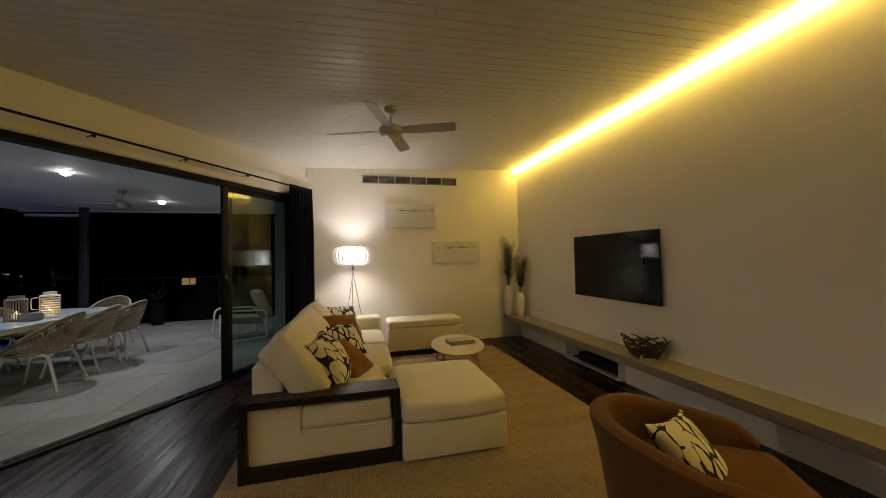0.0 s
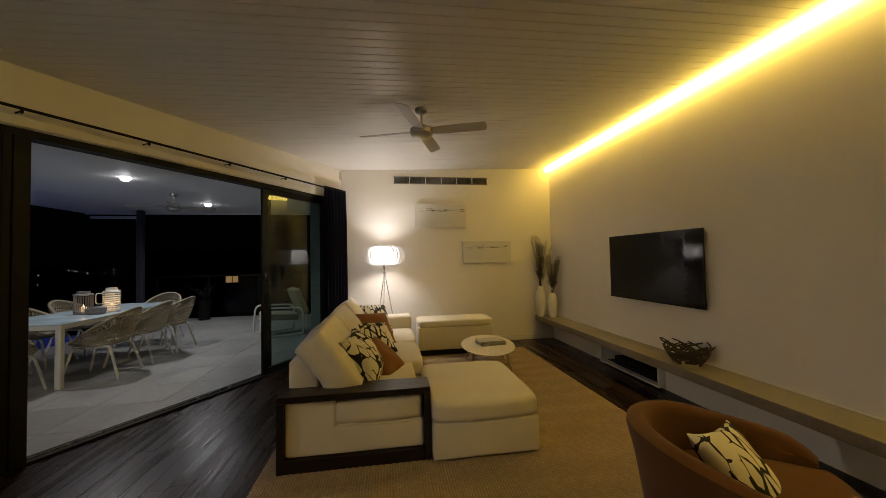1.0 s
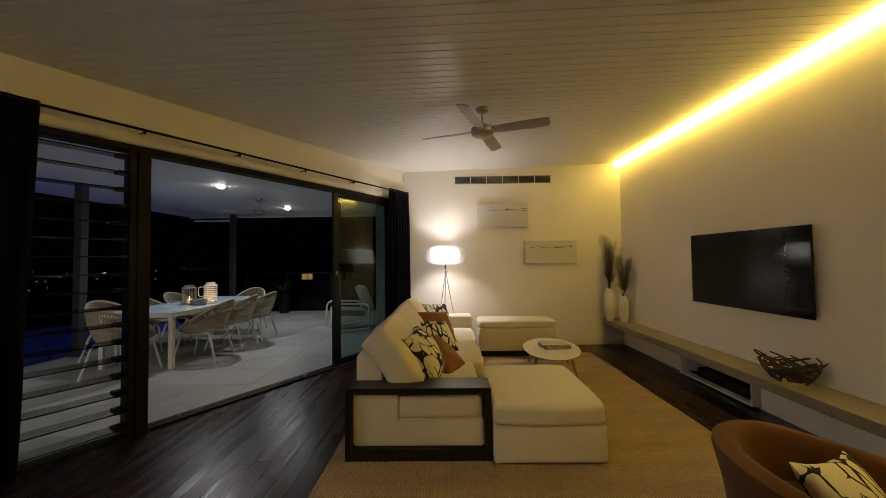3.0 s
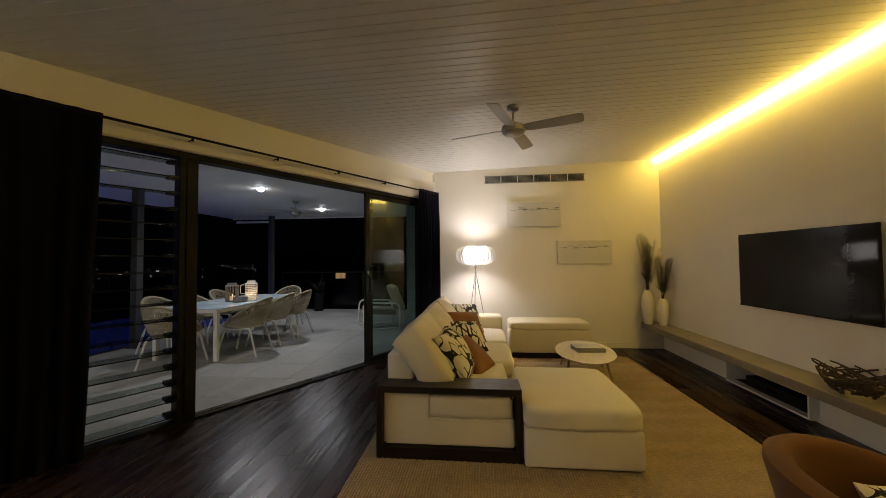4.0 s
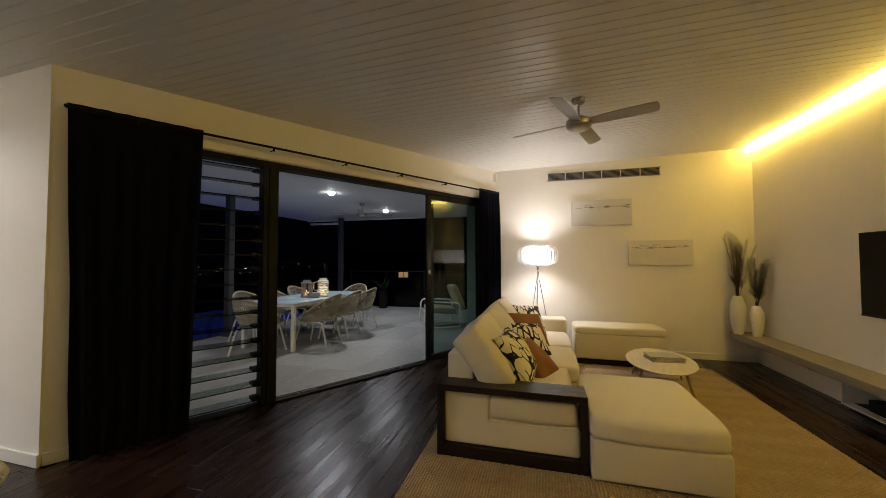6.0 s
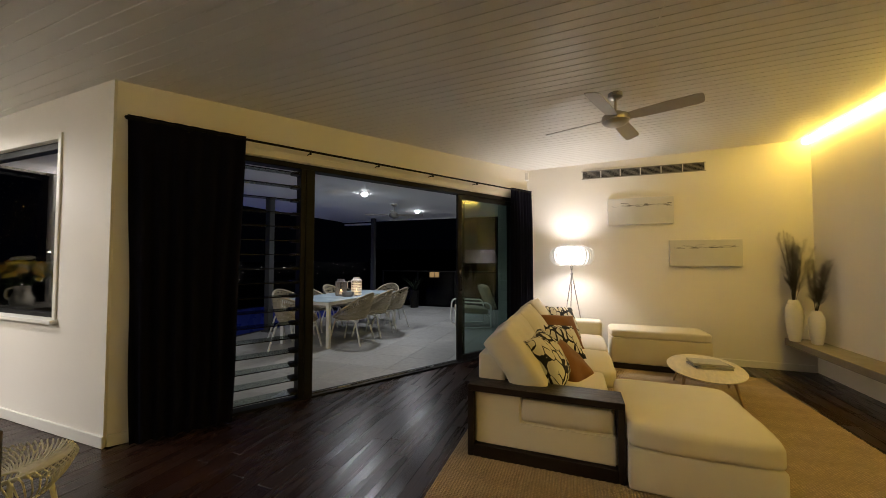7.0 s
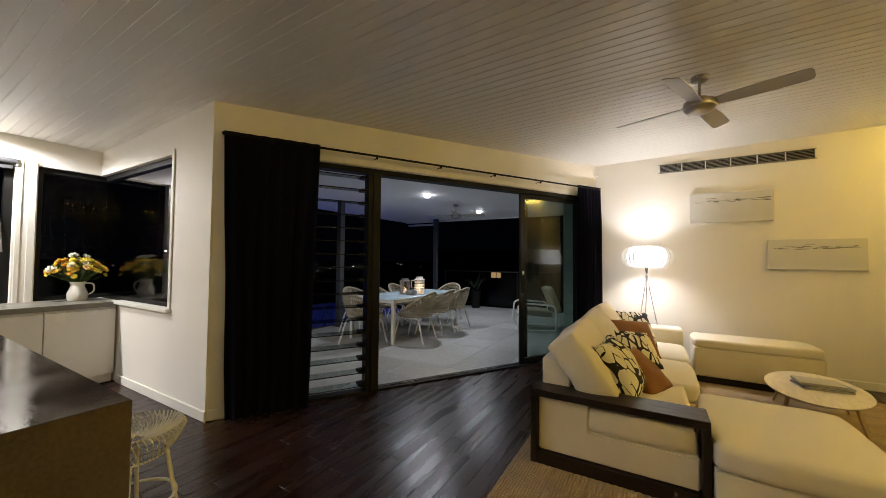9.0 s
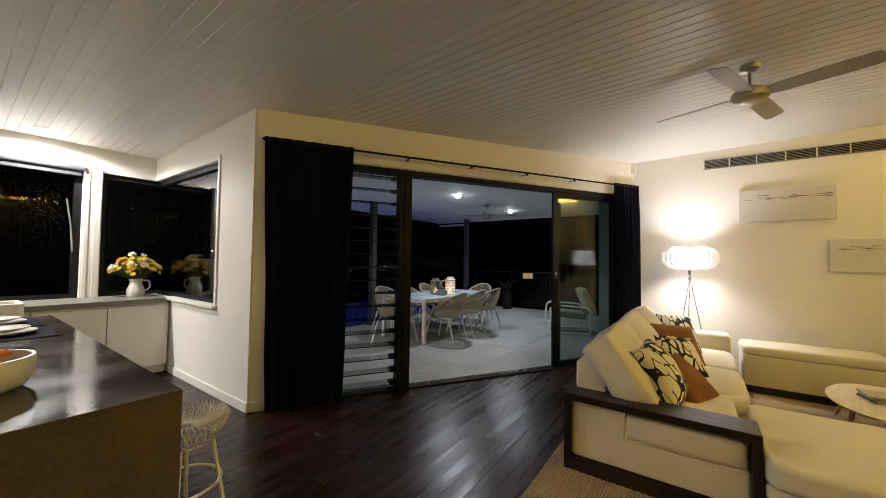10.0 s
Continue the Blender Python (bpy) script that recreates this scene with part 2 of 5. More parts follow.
DISC_COOL = glow("downlight_cool", DECK_COLOUR, 40.0)
FLAME = glow("candle_flame", (1.0, 0.6, 0.25), 9.0)
CITY = glow("city_light", (1.0, 0.92, 0.85), 1.3)
LIT = glow("lit_window", (1.0, 0.62, 0.26), 0.20, 0.05)


# ---- building helpers ----
def mesh_of(name, bm, mat, smooth=None):
    me = bpy.data.meshes.new(name)
    if smooth is not None:
        for fc in bm.faces:
            fc.smooth = True
    bm.normal_update()
    bm.to_mesh(me)
    bm.free()
    me.materials.append(mat)
    if smooth:
        me.set_sharp_from_angle(angle=radians(smooth))
    return me


def thing(name, at, label, category, group=""):
    ob = new(name)
    ob.empty_display_size = 0.1
    ob.matrix_world = at
    return tagged(ob, label, category, group)


def part(name, bm, mat, parent, label="", smooth=None):
    ob = new(name, mesh_of(name, bm, mat, smooth))
    ob.parent = parent
    return tagged(ob, label)


def solo(name, bm, mat, label="", category="", group="", kind="", smooth=None, at=None):
    ob = new(name, mesh_of(name, bm, mat, smooth))
    if at is not None:
        ob.matrix_world = at
    return tagged(ob, label, category, group, kind)


def box(x0, x1, y0, y1, z0, z1, bevel=0.0, seg=2, bm=None, m=None):
    own = bmesh.new()
    bmesh.ops.create_cube(own, size=1)
    for v in own.verts:
        v.co = Vector((x0 + (v.co.x + 0.5) * (x1 - x0), y0 + (v.co.y + 0.5) * (y1 - y0), z0 + (v.co.z + 0.5) * (z1 - z0)))
    if bevel:
        bmesh.ops.bevel(own, geom=list(own.edges), offset=bevel, segments=seg, affect="EDGES", profile=0.5)
    if m is not None:
        own.transform(m)
    if bm is None:
        return own
    return join(bm, own)


def join(bm, other):
    me = bpy.data.meshes.new("t")
    other.to_mesh(me)
    other.free()
    bm.from_mesh(me)
    bpy.data.meshes.remove(me)
    return bm


def tube(pts, r, seg=8, bm=None, closed=False):
    """A round bar along points; r: one radius or one for each point."""
    bm = bm or bmesh.new()
    pts = [Vector(q) for q in pts]
    n = len(pts)
    rs = r if isinstance(r, (list, tuple)) else [r] * n
    up = None
    rings = []
    for i, q in enumerate(pts):
        a = pts[(i - 1) % n] if (closed or i) else q
        c = pts[(i + 1) % n] if (closed or i < n - 1) else q
        d = (c - a).normalized()
        if up is None:
            up = d.orthogonal().normalized()
        up = (up - d * up.dot(d)).normalized()
        side = d.cross(up)
        rings.append([bm.verts.new(q + (up * math.cos(k * 2 * math.pi / seg) + side * math.sin(k * 2 * math.pi / seg)) * rs[i])
                      for k in range(seg)])
    for i in range(n if closed else n - 1):
        A, B = rings[i], rings[(i + 1) % n]
        for k in range(seg):
            bm.faces.new((A[k], A[(k + 1) % seg], B[(k + 1) % seg], B[k]))
    if not closed:
        bm.faces.new(list(reversed(rings[0])))
        bm.faces.new(rings[-1])
    return bm


def bend(pts, radius=0.05, steps=5):
    """Round the inner corners of a polyline."""
    pts = [Vector(q) for q in pts]
    out = [pts[0]]
    for a, q, c in zip(pts, pts[1:], pts[2:]):
        r1 = min(radius, (a - q).length * 0.45, (c - q).length * 0.45)
        p0, p1 = q + (a - q).normalized() * r1, q + (c - q).normalized() * r1
        for k in range(steps + 1):
            s = k / steps
            out.append(p0 * (1 - s) ** 2 + q * 2 * s * (1 - s) + p1 * s * s)
    return out + [pts[-1]]


def lathe(profile, seg=32, bm=None):
    bm = bm or bmesh.new()
    rings = []
    for r, z in profile:
        if r < 1e-5:
            rings.append([bm.verts.new((0, 0, z))])
        else:
            rings.append([bm.verts.new((r * math.cos(k * 2 * math.pi / seg), r * math.sin(k * 2 * math.pi / seg), z)) for k in range(seg)])
    for A, B in zip(rings, rings[1:]):
        for k in range(seg):
            j = (k + 1) % seg
            if len(A) == 1 and len(B) > 1:
                bm.faces.new((A[0], B[j], B[k]))
            elif len(B) == 1 and len(A) > 1:
                bm.faces.new((A[k], A[j], B[0]))
            elif len(A) > 1:
                bm.faces.new((A[k], A[j], B[j], B[k]))
    return bm


def cushion(lx, ly, lz, puff=0.35, corner=0.3, n=14, wobble=0.006, seed=1):
    """A stuffed block: swollen faces, pinched corners, a few dents."""
    bm = bmesh.new()
    bmesh.ops.create_cube(bm, size=2)
    bmesh.ops.subdivide_edges(bm, edges=list(bm.edges), cuts=n, use_grid_fill=True)
    for v in bm.verts:
        x, y, z = v.co
        k = 5.0
        s = (abs(x) ** k + abs(y) ** k + abs(z) ** k) ** (1 / k)
        q = Vector((x, y, z)) / s
        q = Vector((x, y, z)).lerp(q, corner * 2)
        swell = 1 + puff * (1 - x * x) * (1 - y * y) * 0.5
        p = Vector((q.x * lx / 2, q.y * ly / 2, q.z * lz / 2 * swell))
        d = noise.noise(Vector((p.x * 5 + seed * 7, p.y * 5, p.z * 5))) + 0.5 * noise.noise(Vector((p.x * 13, p.y * 13 + seed, p.z * 13)))
        v.co = p + q.normalized() * d * wobble
    return bm


def pillow(size, thick, seed=1, n=16):
    """A scatter cushion with a seam round it, its corners drawn out."""
    bm = bmesh.new()
    rows = {}
    for side in (1, -1):
        for i in range(n + 1):
            for j in range(n + 1):
                u, w = 2 * i / n - 1, 2 * j / n - 1
                rim = i in (0, n) or j in (0, n)
                if side == -1 and rim:
                    rows[side, i, j] = rows[1, i, j]
                    continue
                pinch = 1 - 0.07 * (1 - u * u) * w * w - 0.07 * (1 - w * w) * u * u
                h = ((1 - u * u) * (1 - w * w)) ** 0.45 * thick / 2
                h *= 1 + 0.18 * noise.noise(Vector((u * 1.7 + seed * 3, w * 1.7, side)))
                rows[side, i, j] = bm.verts.new((u * size / 2 * (1 - 0.06 * (1 - w * w)) * (pinch if rim else 1),
                                                 w * size / 2 * (1 - 0.06 * (1 - u * u)) * (pinch if rim else 1), side * h))
    for side in (1, -1):
        for i in range(n):
            for j in range(n):
                q = [rows[side, i, j], rows[side, i + 1, j], rows[side, i + 1, j + 1], rows[side, i, j + 1]]
                bm.faces.new(q if side == 1 else list(reversed(q)))
    return bm


# ---- structure ----
X_TV, Y_BACK, Y_RET, X_KIT = 2.85, 5.85, 1.63, -5.93
ROOF = 3.25
CORNER = (-3.31, 1.65)
LEFT = pose(CORNER[0], CORNER[1], 0, 0, 0, 58.3)      # x runs along the glazed wall, y outwards
LEFT_LENGTH = 4.937


def ceiling_z(x):
    return 2.892 + 0.0286 * x


def structure(name, bm, mat, label, at=None, category="wall"):
    return solo(name, bm, mat, label, category, kind="structure", at=at)


bm = box(X_TV, X_TV + 0.4, -3.2, 3.34, 0, ROOF)
box(X_TV, X_TV + 0.4, 4.32, Y_BACK + 0.2, 0, ROOF, bm=bm)
box(X_TV, X_TV + 0.4, 3.34, 4.32, 0.222, ROOF, bm=bm)
box(X_TV, X_TV + 0.4, 3.34, 4.32, -0.02, 0.040, bm=bm)
box(X_TV + 0.25, X_TV + 0.4, 3.34, 4.32, 0.040, 0.222, bm=bm)
structure("wall_east", bm, WALL, "plain off-white painted wall washed by yellow light")
structure("wall_north", box(-0.72, X_TV, Y_BACK, Y_BACK + 0.2, 0, ROOF), WALL, "off-white painted end wall behind the floor lamp")
# South wall and its skirting are unseen, added to close the room.
structure("closing_wall_south", box(X_KIT - 0.2, X_TV + 0.2, -3.2, -3.0, 0, ROOF), WALL, "plain off-white painted wall")

wall = structure("wall_glazed", box(0.60, 4.66, 0, 0.2, 2.385, ROOF), WALL, "off-white wall with a wide glazed opening to the deck", at=LEFT)
part("pier", box(-0.02, 0.60, 0, 0.2, 0, ROOF), WALL, wall)
part("pier", box(4.66, LEFT_LENGTH + 0.04, 0, 0.2, 0, ROOF), WALL, wall)

WIN_X0, WIN_X1, SILL, WIN_TOP = X_KIT, -4.035, 0.90, 2.425
wall = structure("wall_return", box(WIN_X1, CORNER[0], Y_RET, Y_RET + 0.2, 0, ROOF), WALL, "short off-white wall with a corner window")
part("under_window", box(X_KIT - 0.2, WIN_X1, Y_RET, Y_RET + 0.2, 0, SILL), WALL, wall)
part("over_window", box(X_KIT - 0.2, WIN_X1, Y_RET, Y_RET + 0.2, WIN_TOP, ROOF), WALL, wall)

bm = box(X_KIT - 0.2, X_KIT, -3.0, Y_RET, 0, SILL)
box(X_KIT - 0.2, X_KIT, -3.0, Y_RET, WIN_TOP, ROOF, bm=bm)
box(X_KIT - 0.2, X_KIT, 0.93, 1.10, SILL, WIN_TOP, bm=bm)
box(X_KIT - 0.2, X_KIT, -3.0, -0.75, SILL, WIN_TOP, bm=bm)
structure("wall_kitchen", bm, WALL, "off-white kitchen wall with two dark windows")
# Slab above the ceiling, never in view, added against sky light.
structure("roof", box(X_KIT - 0.2, X_TV + 0.2, -3.2, Y_BACK + 0.2, ROOF, ROOF + 0.12), WALL, "unseen roof slab added to keep the sky out", category="roof")

# ceiling of grooved boards across the room, stopping short of the lit wall
PITCH, X_EDGE = 0.09, 2.70
verts, faces = [], []


def ceiling_strip(y0, y1, lift0, lift1, x0, x1):
    k = len(verts)
    verts.extend([(x0, y0, ceiling_z(x0) + lift0), (x1, y0, ceiling_z(x1) + lift0), (x1, y1, ceiling_z(x1) + lift1), (x0, y1, ceiling_z(x0) + lift1)])
    faces.append((k, k + 3, k + 2, k + 1))


X_JOIN = 0.51
y = -3.2
while y < 6.05:
    for x0, x1 in (((X_KIT - 0.2, X_JOIN - 0.0015), (X_JOIN + 0.0015, X_EDGE)) if y < 2.5 else ((X_KIT - 0.2, X_EDGE),)):
        ceiling_strip(y + 0.004, y + PITCH - 0.004, 0, 0, x0, x1)
        ceiling_strip(y - 0.004, y, 0, 0.005, x0, x1)
        ceiling_strip(y, y + 0.004, 0.005, 0, x0, x1)
    y += PITCH
me = bpy.data.meshes.new("ceiling")
me.from_pydata(verts, [], faces)
me.materials.append(CEIL)
tagged(new("ceiling", me), "cream ceiling of grooved boards with a light cove", "ceiling", kind="structure")
structure("trim_ceiling", box(X_JOIN - 0.005, X_JOIN + 0.005, -3.0, 2.575, ceiling_z(X_JOIN) - 0.003, ceiling_z(X_JOIN) + 0.004), TRIM, "thin white cover strip over a ceiling joint", category="trim")
bm = box(X_EDGE - 0.02, X_EDGE, -3.0, Y_BACK, ceiling_z(X_EDGE) + 0.001, 3.052)
box(X_EDGE - 0.02, X_TV, -3.0, Y_BACK, 3.052, 3.08, bm=bm)
structure("ceiling_cove", bm, TRIM, "white recessed light cove along the wall", category="ceiling")

# skirting
bm = box(-0.71, X_TV - 0.02, Y_BACK - 0.016, Y_BACK, 0, 0.09, 0.004, 1)
structure("baseboard_north", bm, TRIM, "white painted skirting board", category="baseboard")
bm = box(-5.2, CORNER[0] + 0.016, Y_RET - 0.016, Y_RET, 0, 0.09, 0.004, 1)
structure("baseboard_return", bm, TRIM, "white painted skirting board", category="baseboard")
structure("baseboard_glazed", box(0.0, 0.58, -0.016, 0, 0, 0.09, 0.004, 1), TRIM, "white painted skirting board", at=LEFT, category="baseboard")
structure("baseboard_south", box(X_KIT, X_TV, -3.0, -2.984, 0, 0.09, 0.004, 1), TRIM, "white painted skirting board", category="baseboard")

# corner window frames
bm = box(WIN_X1 - 0.05, WIN_X1, Y_RET + 0.05, Y_RET + 0.12, SILL, WIN_TOP)
box(X_KIT + 0.0, WIN_X1 - 0.05, Y_RET + 0.05, Y_RET + 0.12, WIN_TOP - 0.06, WIN_TOP, bm=bm)
box(X_KIT + 0.0, WIN_X1 - 0.05, Y_RET + 0.05, Y_RET + 0.12, SILL, SILL + 0.045, bm=bm)
w1 = structure("window_1", bm, BLACK, "black-framed corner window at night", category="window")
pane = part("pane", box(X_KIT - 0.1, WIN_X1 - 0.05, Y_RET + 0.082, Y_RET + 0.088, SILL + 0.045, WIN_TOP - 0.06), GLASS, w1)
part("window_sill", box(X_KIT + 0.62, WIN_X1 + 0.06, Y_RET - 0.05, Y_RET + 0.05, SILL - 0.022, SILL + 0.012, 0.004, 1), TRIM, w1, "white painted sill")
bm = box(WIN_X1, WIN_X1 + 0.045, Y_RET - 0.014, Y_RET, SILL, WIN_TOP + 0.045, 0.003, 1)
part("architrave", bm, TRIM, w1, "white trim")
bm = box(X_KIT - 0.12, X_KIT - 0.05, 1.10, Y_RET + 0.1, WIN_TOP - 0.06, WIN_TOP)
box(X_KIT - 0.12, X_KIT - 0.05, 1.10, Y_RET + 0.1, SILL, SILL + 0.05, bm=bm)
box(X_KIT - 0.12, X_KIT - 0.05, 1.10, 1.15, SILL + 0.05, WIN_TOP - 0.06, bm=bm)
w2 = structure("window_2", bm, BLACK, "black-framed side of the corner window", category="window")
part("pane", box(X_KIT - 0.088, X_KIT - 0.082, 1.15, Y_RET + 0.08, SILL + 0.05, WIN_TOP - 0.06), COATED, w2)
bm = box(X_KIT - 0.12, X_KIT - 0.04, -0.75, 0.93, WIN_TOP - 0.07, WIN_TOP)
box(X_KIT - 0.12, X_KIT - 0.04, -0.75, 0.93, SILL, SILL + 0.05, bm=bm)
box(X_KIT - 0.12, X_KIT - 0.04, 0.865, 0.93, SILL + 0.05, WIN_TOP - 0.07, bm=bm)
box(X_KIT - 0.12, X_KIT - 0.04, -0.75, -0.69, SILL + 0.05, WIN_TOP - 0.07, bm=bm)
w3 = structure("window_3", bm, BLACK, "black-framed awning window with a stay arm", category="window")
part("pane", box(X_KIT - 0.088, X_KIT - 0.082, -0.69, 0.865, SILL + 0.05, WIN_TOP - 0.07), COATED, w3)
part("stay_arm", tube([(X_KIT + 0.0, 0.80, 2.06), (X_KIT + 0.02, 0.84, 1.75), (X_KIT + 0.02, 0.86, 1.45)], 0.009, 6), STEEL, w3, "bright steel stay")
bm = box(X_KIT, X_KIT + 0.018, 0.93, 1.10, SILL, WIN_TOP + 0.03, 0.003, 1)
box(X_KIT + 0.018, X_KIT + 0.03, 0.945, 0.985, SILL, WIN_TOP + 0.03, 0.003, 1, bm=bm)
box(X_KIT + 0.018, X_KIT + 0.03, 1.03, 1.09, SILL, WIN_TOP + 0.03, 0.003, 1, bm=bm)
structure("trim_kitchen", bm, TRIM, "white moulded post between the windows", category="trim")

# glazed wall: louvres, opening, sliding leaf
door = tagged(new("door_1"), "black aluminium sliding door, slid open", "sliding door", kind="structure")
door.matrix_world = LEFT
part("head", box(0.60, 4.66, 0.02, 0.15, 2.33, 2.385, 0.003, 1), BLACK, door)
part("track", box(0.60, 4.66, 0.02, 0.15, -0.015, 0.022, 0.003, 1), BLACK, door)
part("rail", box(1.518, 4.60, 0.07, 0.076, 0.022, 0.034), CHROME, door, "worn metal track rail")
part("mullion", box(1.382, 1.43, 0.0, 0.15, 0.022, 2.33, 0.004, 1), BLACK, door)
part("jamb", box(1.432, 1.518, -0.01, 0.15, 0.022, 2.33, 0.004, 1), BLACK, door)
part("jamb", box(4.60, 4.66, 0.02, 0.15, 0.022, 2.33, 0.004, 1), BLACK, door)
part("jamb", box(0.60, 0.66, 0.02, 0.15, 0.022, 2.33, 0.004, 1), BLACK, door)
leaf = part("leaf", box(3.495, 3.572, 0.045, 0.085, 0.03, 2.325, 0.004, 1), BLACK, door, "slid-back glass leaf")
part("glass", box(3.572, 4.60, 0.062, 0.068, 0.10, 2.265), TINTED, leaf)
part("bottom_rail", box(3.572, 4.60, 0.045, 0.085, 0.03, 0.10, 0.003, 1), BLACK, leaf)
part("top_rail", box(3.572, 4.60, 0.045, 0.085, 2.265, 2.325, 0.003, 1), BLACK, leaf)
part("handle", tube(bend([(3.533, 0.045, 1.0), (3.533, 0.0, 1.0), (3.533, 0.0, 1.18), (3.533, 0.045, 1.18)], 0.02), 0.009, 8), BLACK, leaf, "black pull handle")
part("lock", box(3.518, 3.545, 0.03, 0.047, 1.22, 1.27, 0.004, 1), CHROME, leaf)
part("stile", box(3.61, 3.665, 0.095, 0.135, 0.03, 2.325, 0.004, 1), BLACK, door)
part("louvre_frame", box(0.66, 0.70, 0.03, 0.12, 0.022, 2.33, 0.003, 1), BLACK, door)
LOUVRES = 17
for k in range(LOUVRES):
    z = 0.085 + k * (2.285 - 0.085) / (LOUVRES - 1)
    m = pose(0, 0.085, z, 2, 0, 0)
    part("louvre_blade", box(0.71, 1.37, -0.076, 0.076, -0.003, 0.003, m=m), LOUVRE, door, "clear glass louvre blade")
    clip = box(1.318, 1.382, -0.065, 0.065, -0.013, 0.013, m=m)
    part("louvre_clip", box(0.70, 0.722, -0.05, 0.05, -0.010, 0.010, bm=clip, m=m), BLACK, door)
    part("blade_edge", box(0.722, 1.318, -0.079, -0.0765, -0.0045, 0.0045, m=m), BLACK, door)
structure("trim_glazed", box(0.56, 4.70, -0.018, 0, 2.39, 2.455, 0.004, 1), TRIM, "white head trim over the opening", at=LEFT, category="trim")

# ---- floor ----
structure("floor", box(X_KIT - 0.1, X_TV, -3.0, Y_BACK, -0.12, -0.022), GAP, "dark stained timber floor boards", category="floor")
floor_ob = bpy.data.objects["floor"]
A_LINE, N_LINE = Vector((CORNER[0], CORNER[1])), Vector((-0.8508, 0.5255))


def clipped(poly, origin, normal, keep):
    """Keep the part of a flat polygon on the inner side of a line."""
    out = []
    for a, c in zip(poly, poly[1:] + poly[:1]):
        da, dc = (a - origin).dot(normal) - keep, (c - origin).dot(normal) - keep
        if da <= 0:
            out.append(a)
        if da * dc < 0:
            out.append(a.lerp(c, da / (da - dc)))
    return out


def slab(poly, z0, z1, chamfer=0.0):
    bm = bmesh.new()
    low = [bm.verts.new((q.x, q.y, z0)) for q in poly]
    mid = sum(poly, Vector((0, 0))) / len(poly)
    if chamfer:
        up = [bm.verts.new((q.x, q.y, z1 - chamfer)) for q in poly]
        top = [bm.verts.new((*(q + (mid - q).normalized() * chamfer * 1.4), z1)) for q in poly]
        rings = (low, up, top)
    else:
        top = [bm.verts.new((q.x, q.y, z1)) for q in poly]
        rings = (low, top)
    n = len(poly)
    for R0, R1 in zip(rings, rings[1:]):
        for k in range(n):
            bm.faces.new((R0[k], R0[(k + 1) % n], R1[(k + 1) % n], R1[k]))
    bm.faces.new(top)
    return bm

# ---- deck, pool and night outside ----
DECK_X0, DECK_Y1, SOFFIT_Z = -5.85, 10.15, 2.66
deck = structure("deck_floor", box(-5.85, -0.8, 1.84, 10.15, -0.3, -0.03), GROUT, "pale grey porcelain deck tiles, slightly stained", category="floor")
bm = bmesh.new()
base = [Vector((-7.12, 1.84)), Vector((-0.8, 1.84)), Vector((-0.8, 9.70)), Vector((-7.12, 9.70))]
base = clipped(base, A_LINE, -N_LINE, -0.2)
join(bm, slab(base, SOFFIT_Z, SOFFIT_Z + 0.2))
bmesh.ops.reverse_faces(bm, faces=[bm.faces.new([bm.verts.new((q.x, q.y, SOFFIT_Z)) for q in base])])
structure("deck_ceiling", bm, SOFFIT, "plain pale grey ceiling over the deck", category="ceiling")
structure("trim_soffit", box(-7.16, -0.8, 9.70, 9.74, SOFFIT_Z - 0.02, SOFFIT_Z + 0.2), SOFFIT, "pale edge board of the deck roof", category="trim")
structure("trim_beam", box(-7.12, -6.08, 9.79, 9.87, 2.55, 2.605), SOFFIT, "pale beam end below the deck roof", category="trim")
bm = box(-1.22, -0.80, 6.1, 10.0, -0.01, SOFFIT_Z)
for k in range(15):
    z0, z1 = k * 0.18 - 0.005, k * 0.18 + 0.165
    box(-1.245, -1.22, 6.075, 10.0, z0, min(z1, SOFFIT_Z), 0.004, 1, bm=bm)
    box(-1.22, -0.80, 6.075, 6.1, z0, min(z1, SOFFIT_Z), 0.004, 1, bm=bm)
structure("wall_outside", bm, CLAD, "grey weatherboard wall beside the deck")


def deck_post(x, y):
    p = thing("deck_post", pose(x, y, 0), "dark charcoal steel post holding the deck roof", "post", "deck posts")
    part("shaft", box(-0.06, 0.06, -0.06, 0.06, 0, SOFFIT_Z, 0.006, 1), DARK_POST, p)
    part("base_plate", box(-0.09, 0.09, -0.09, 0.09, -0.004, 0.012, 0.003, 1), DARK_POST, p)


deck_post(-5.70, 5.40)
deck_post(-5.62, 9.15)
bal = thing("balustrade", pose(0, 10.05, 0), "dark metal balustrade with glass panels at the deck edge", "railing")
part("top_rail", box(-5.85, -0.85, -0.025, 0.025, 1.06, 1.10, 0.008, 1), BLACK, bal)
for k in range(5):
    x = -5.8 + k * 1.22
    part("post", box(x - 0.02, x + 0.02, -0.02, 0.02, -0.004, 1.06, 0.004, 1), BLACK, bal)
    if k < 4:
        part("glass_panel", box(x + 0.05, x + 1.17, -0.005, 0.005, 0.08, 1.01), GLASS, bal)

# pool beside the deck, lit blue from below the water
bm = box(-9.5, -9.3, 2.5, 8.5, -1.2, -0.06)
box(-9.3, -6.1, 2.3, 2.5, -1.2, -0.06, bm=bm)
box(-9.3, -6.1, 8.5, 8.7, -1.2, -0.06, bm=bm)
box(-6.1, -5.86, 2.3, 8.7, -1.2, -0.06, bm=bm)
box(-9.5, -5.86, 2.3, 8.7, -1.3, -1.2, bm=bm)
structure("pool", bm, POOL, "blue tiled swimming pool lit at night", category="pool")
lamp_light("pool_light", "POINT", (-8.6, 5.5, -0.7), POOL_WATTS, (0.10, 0.16, 1.0), 0.08)

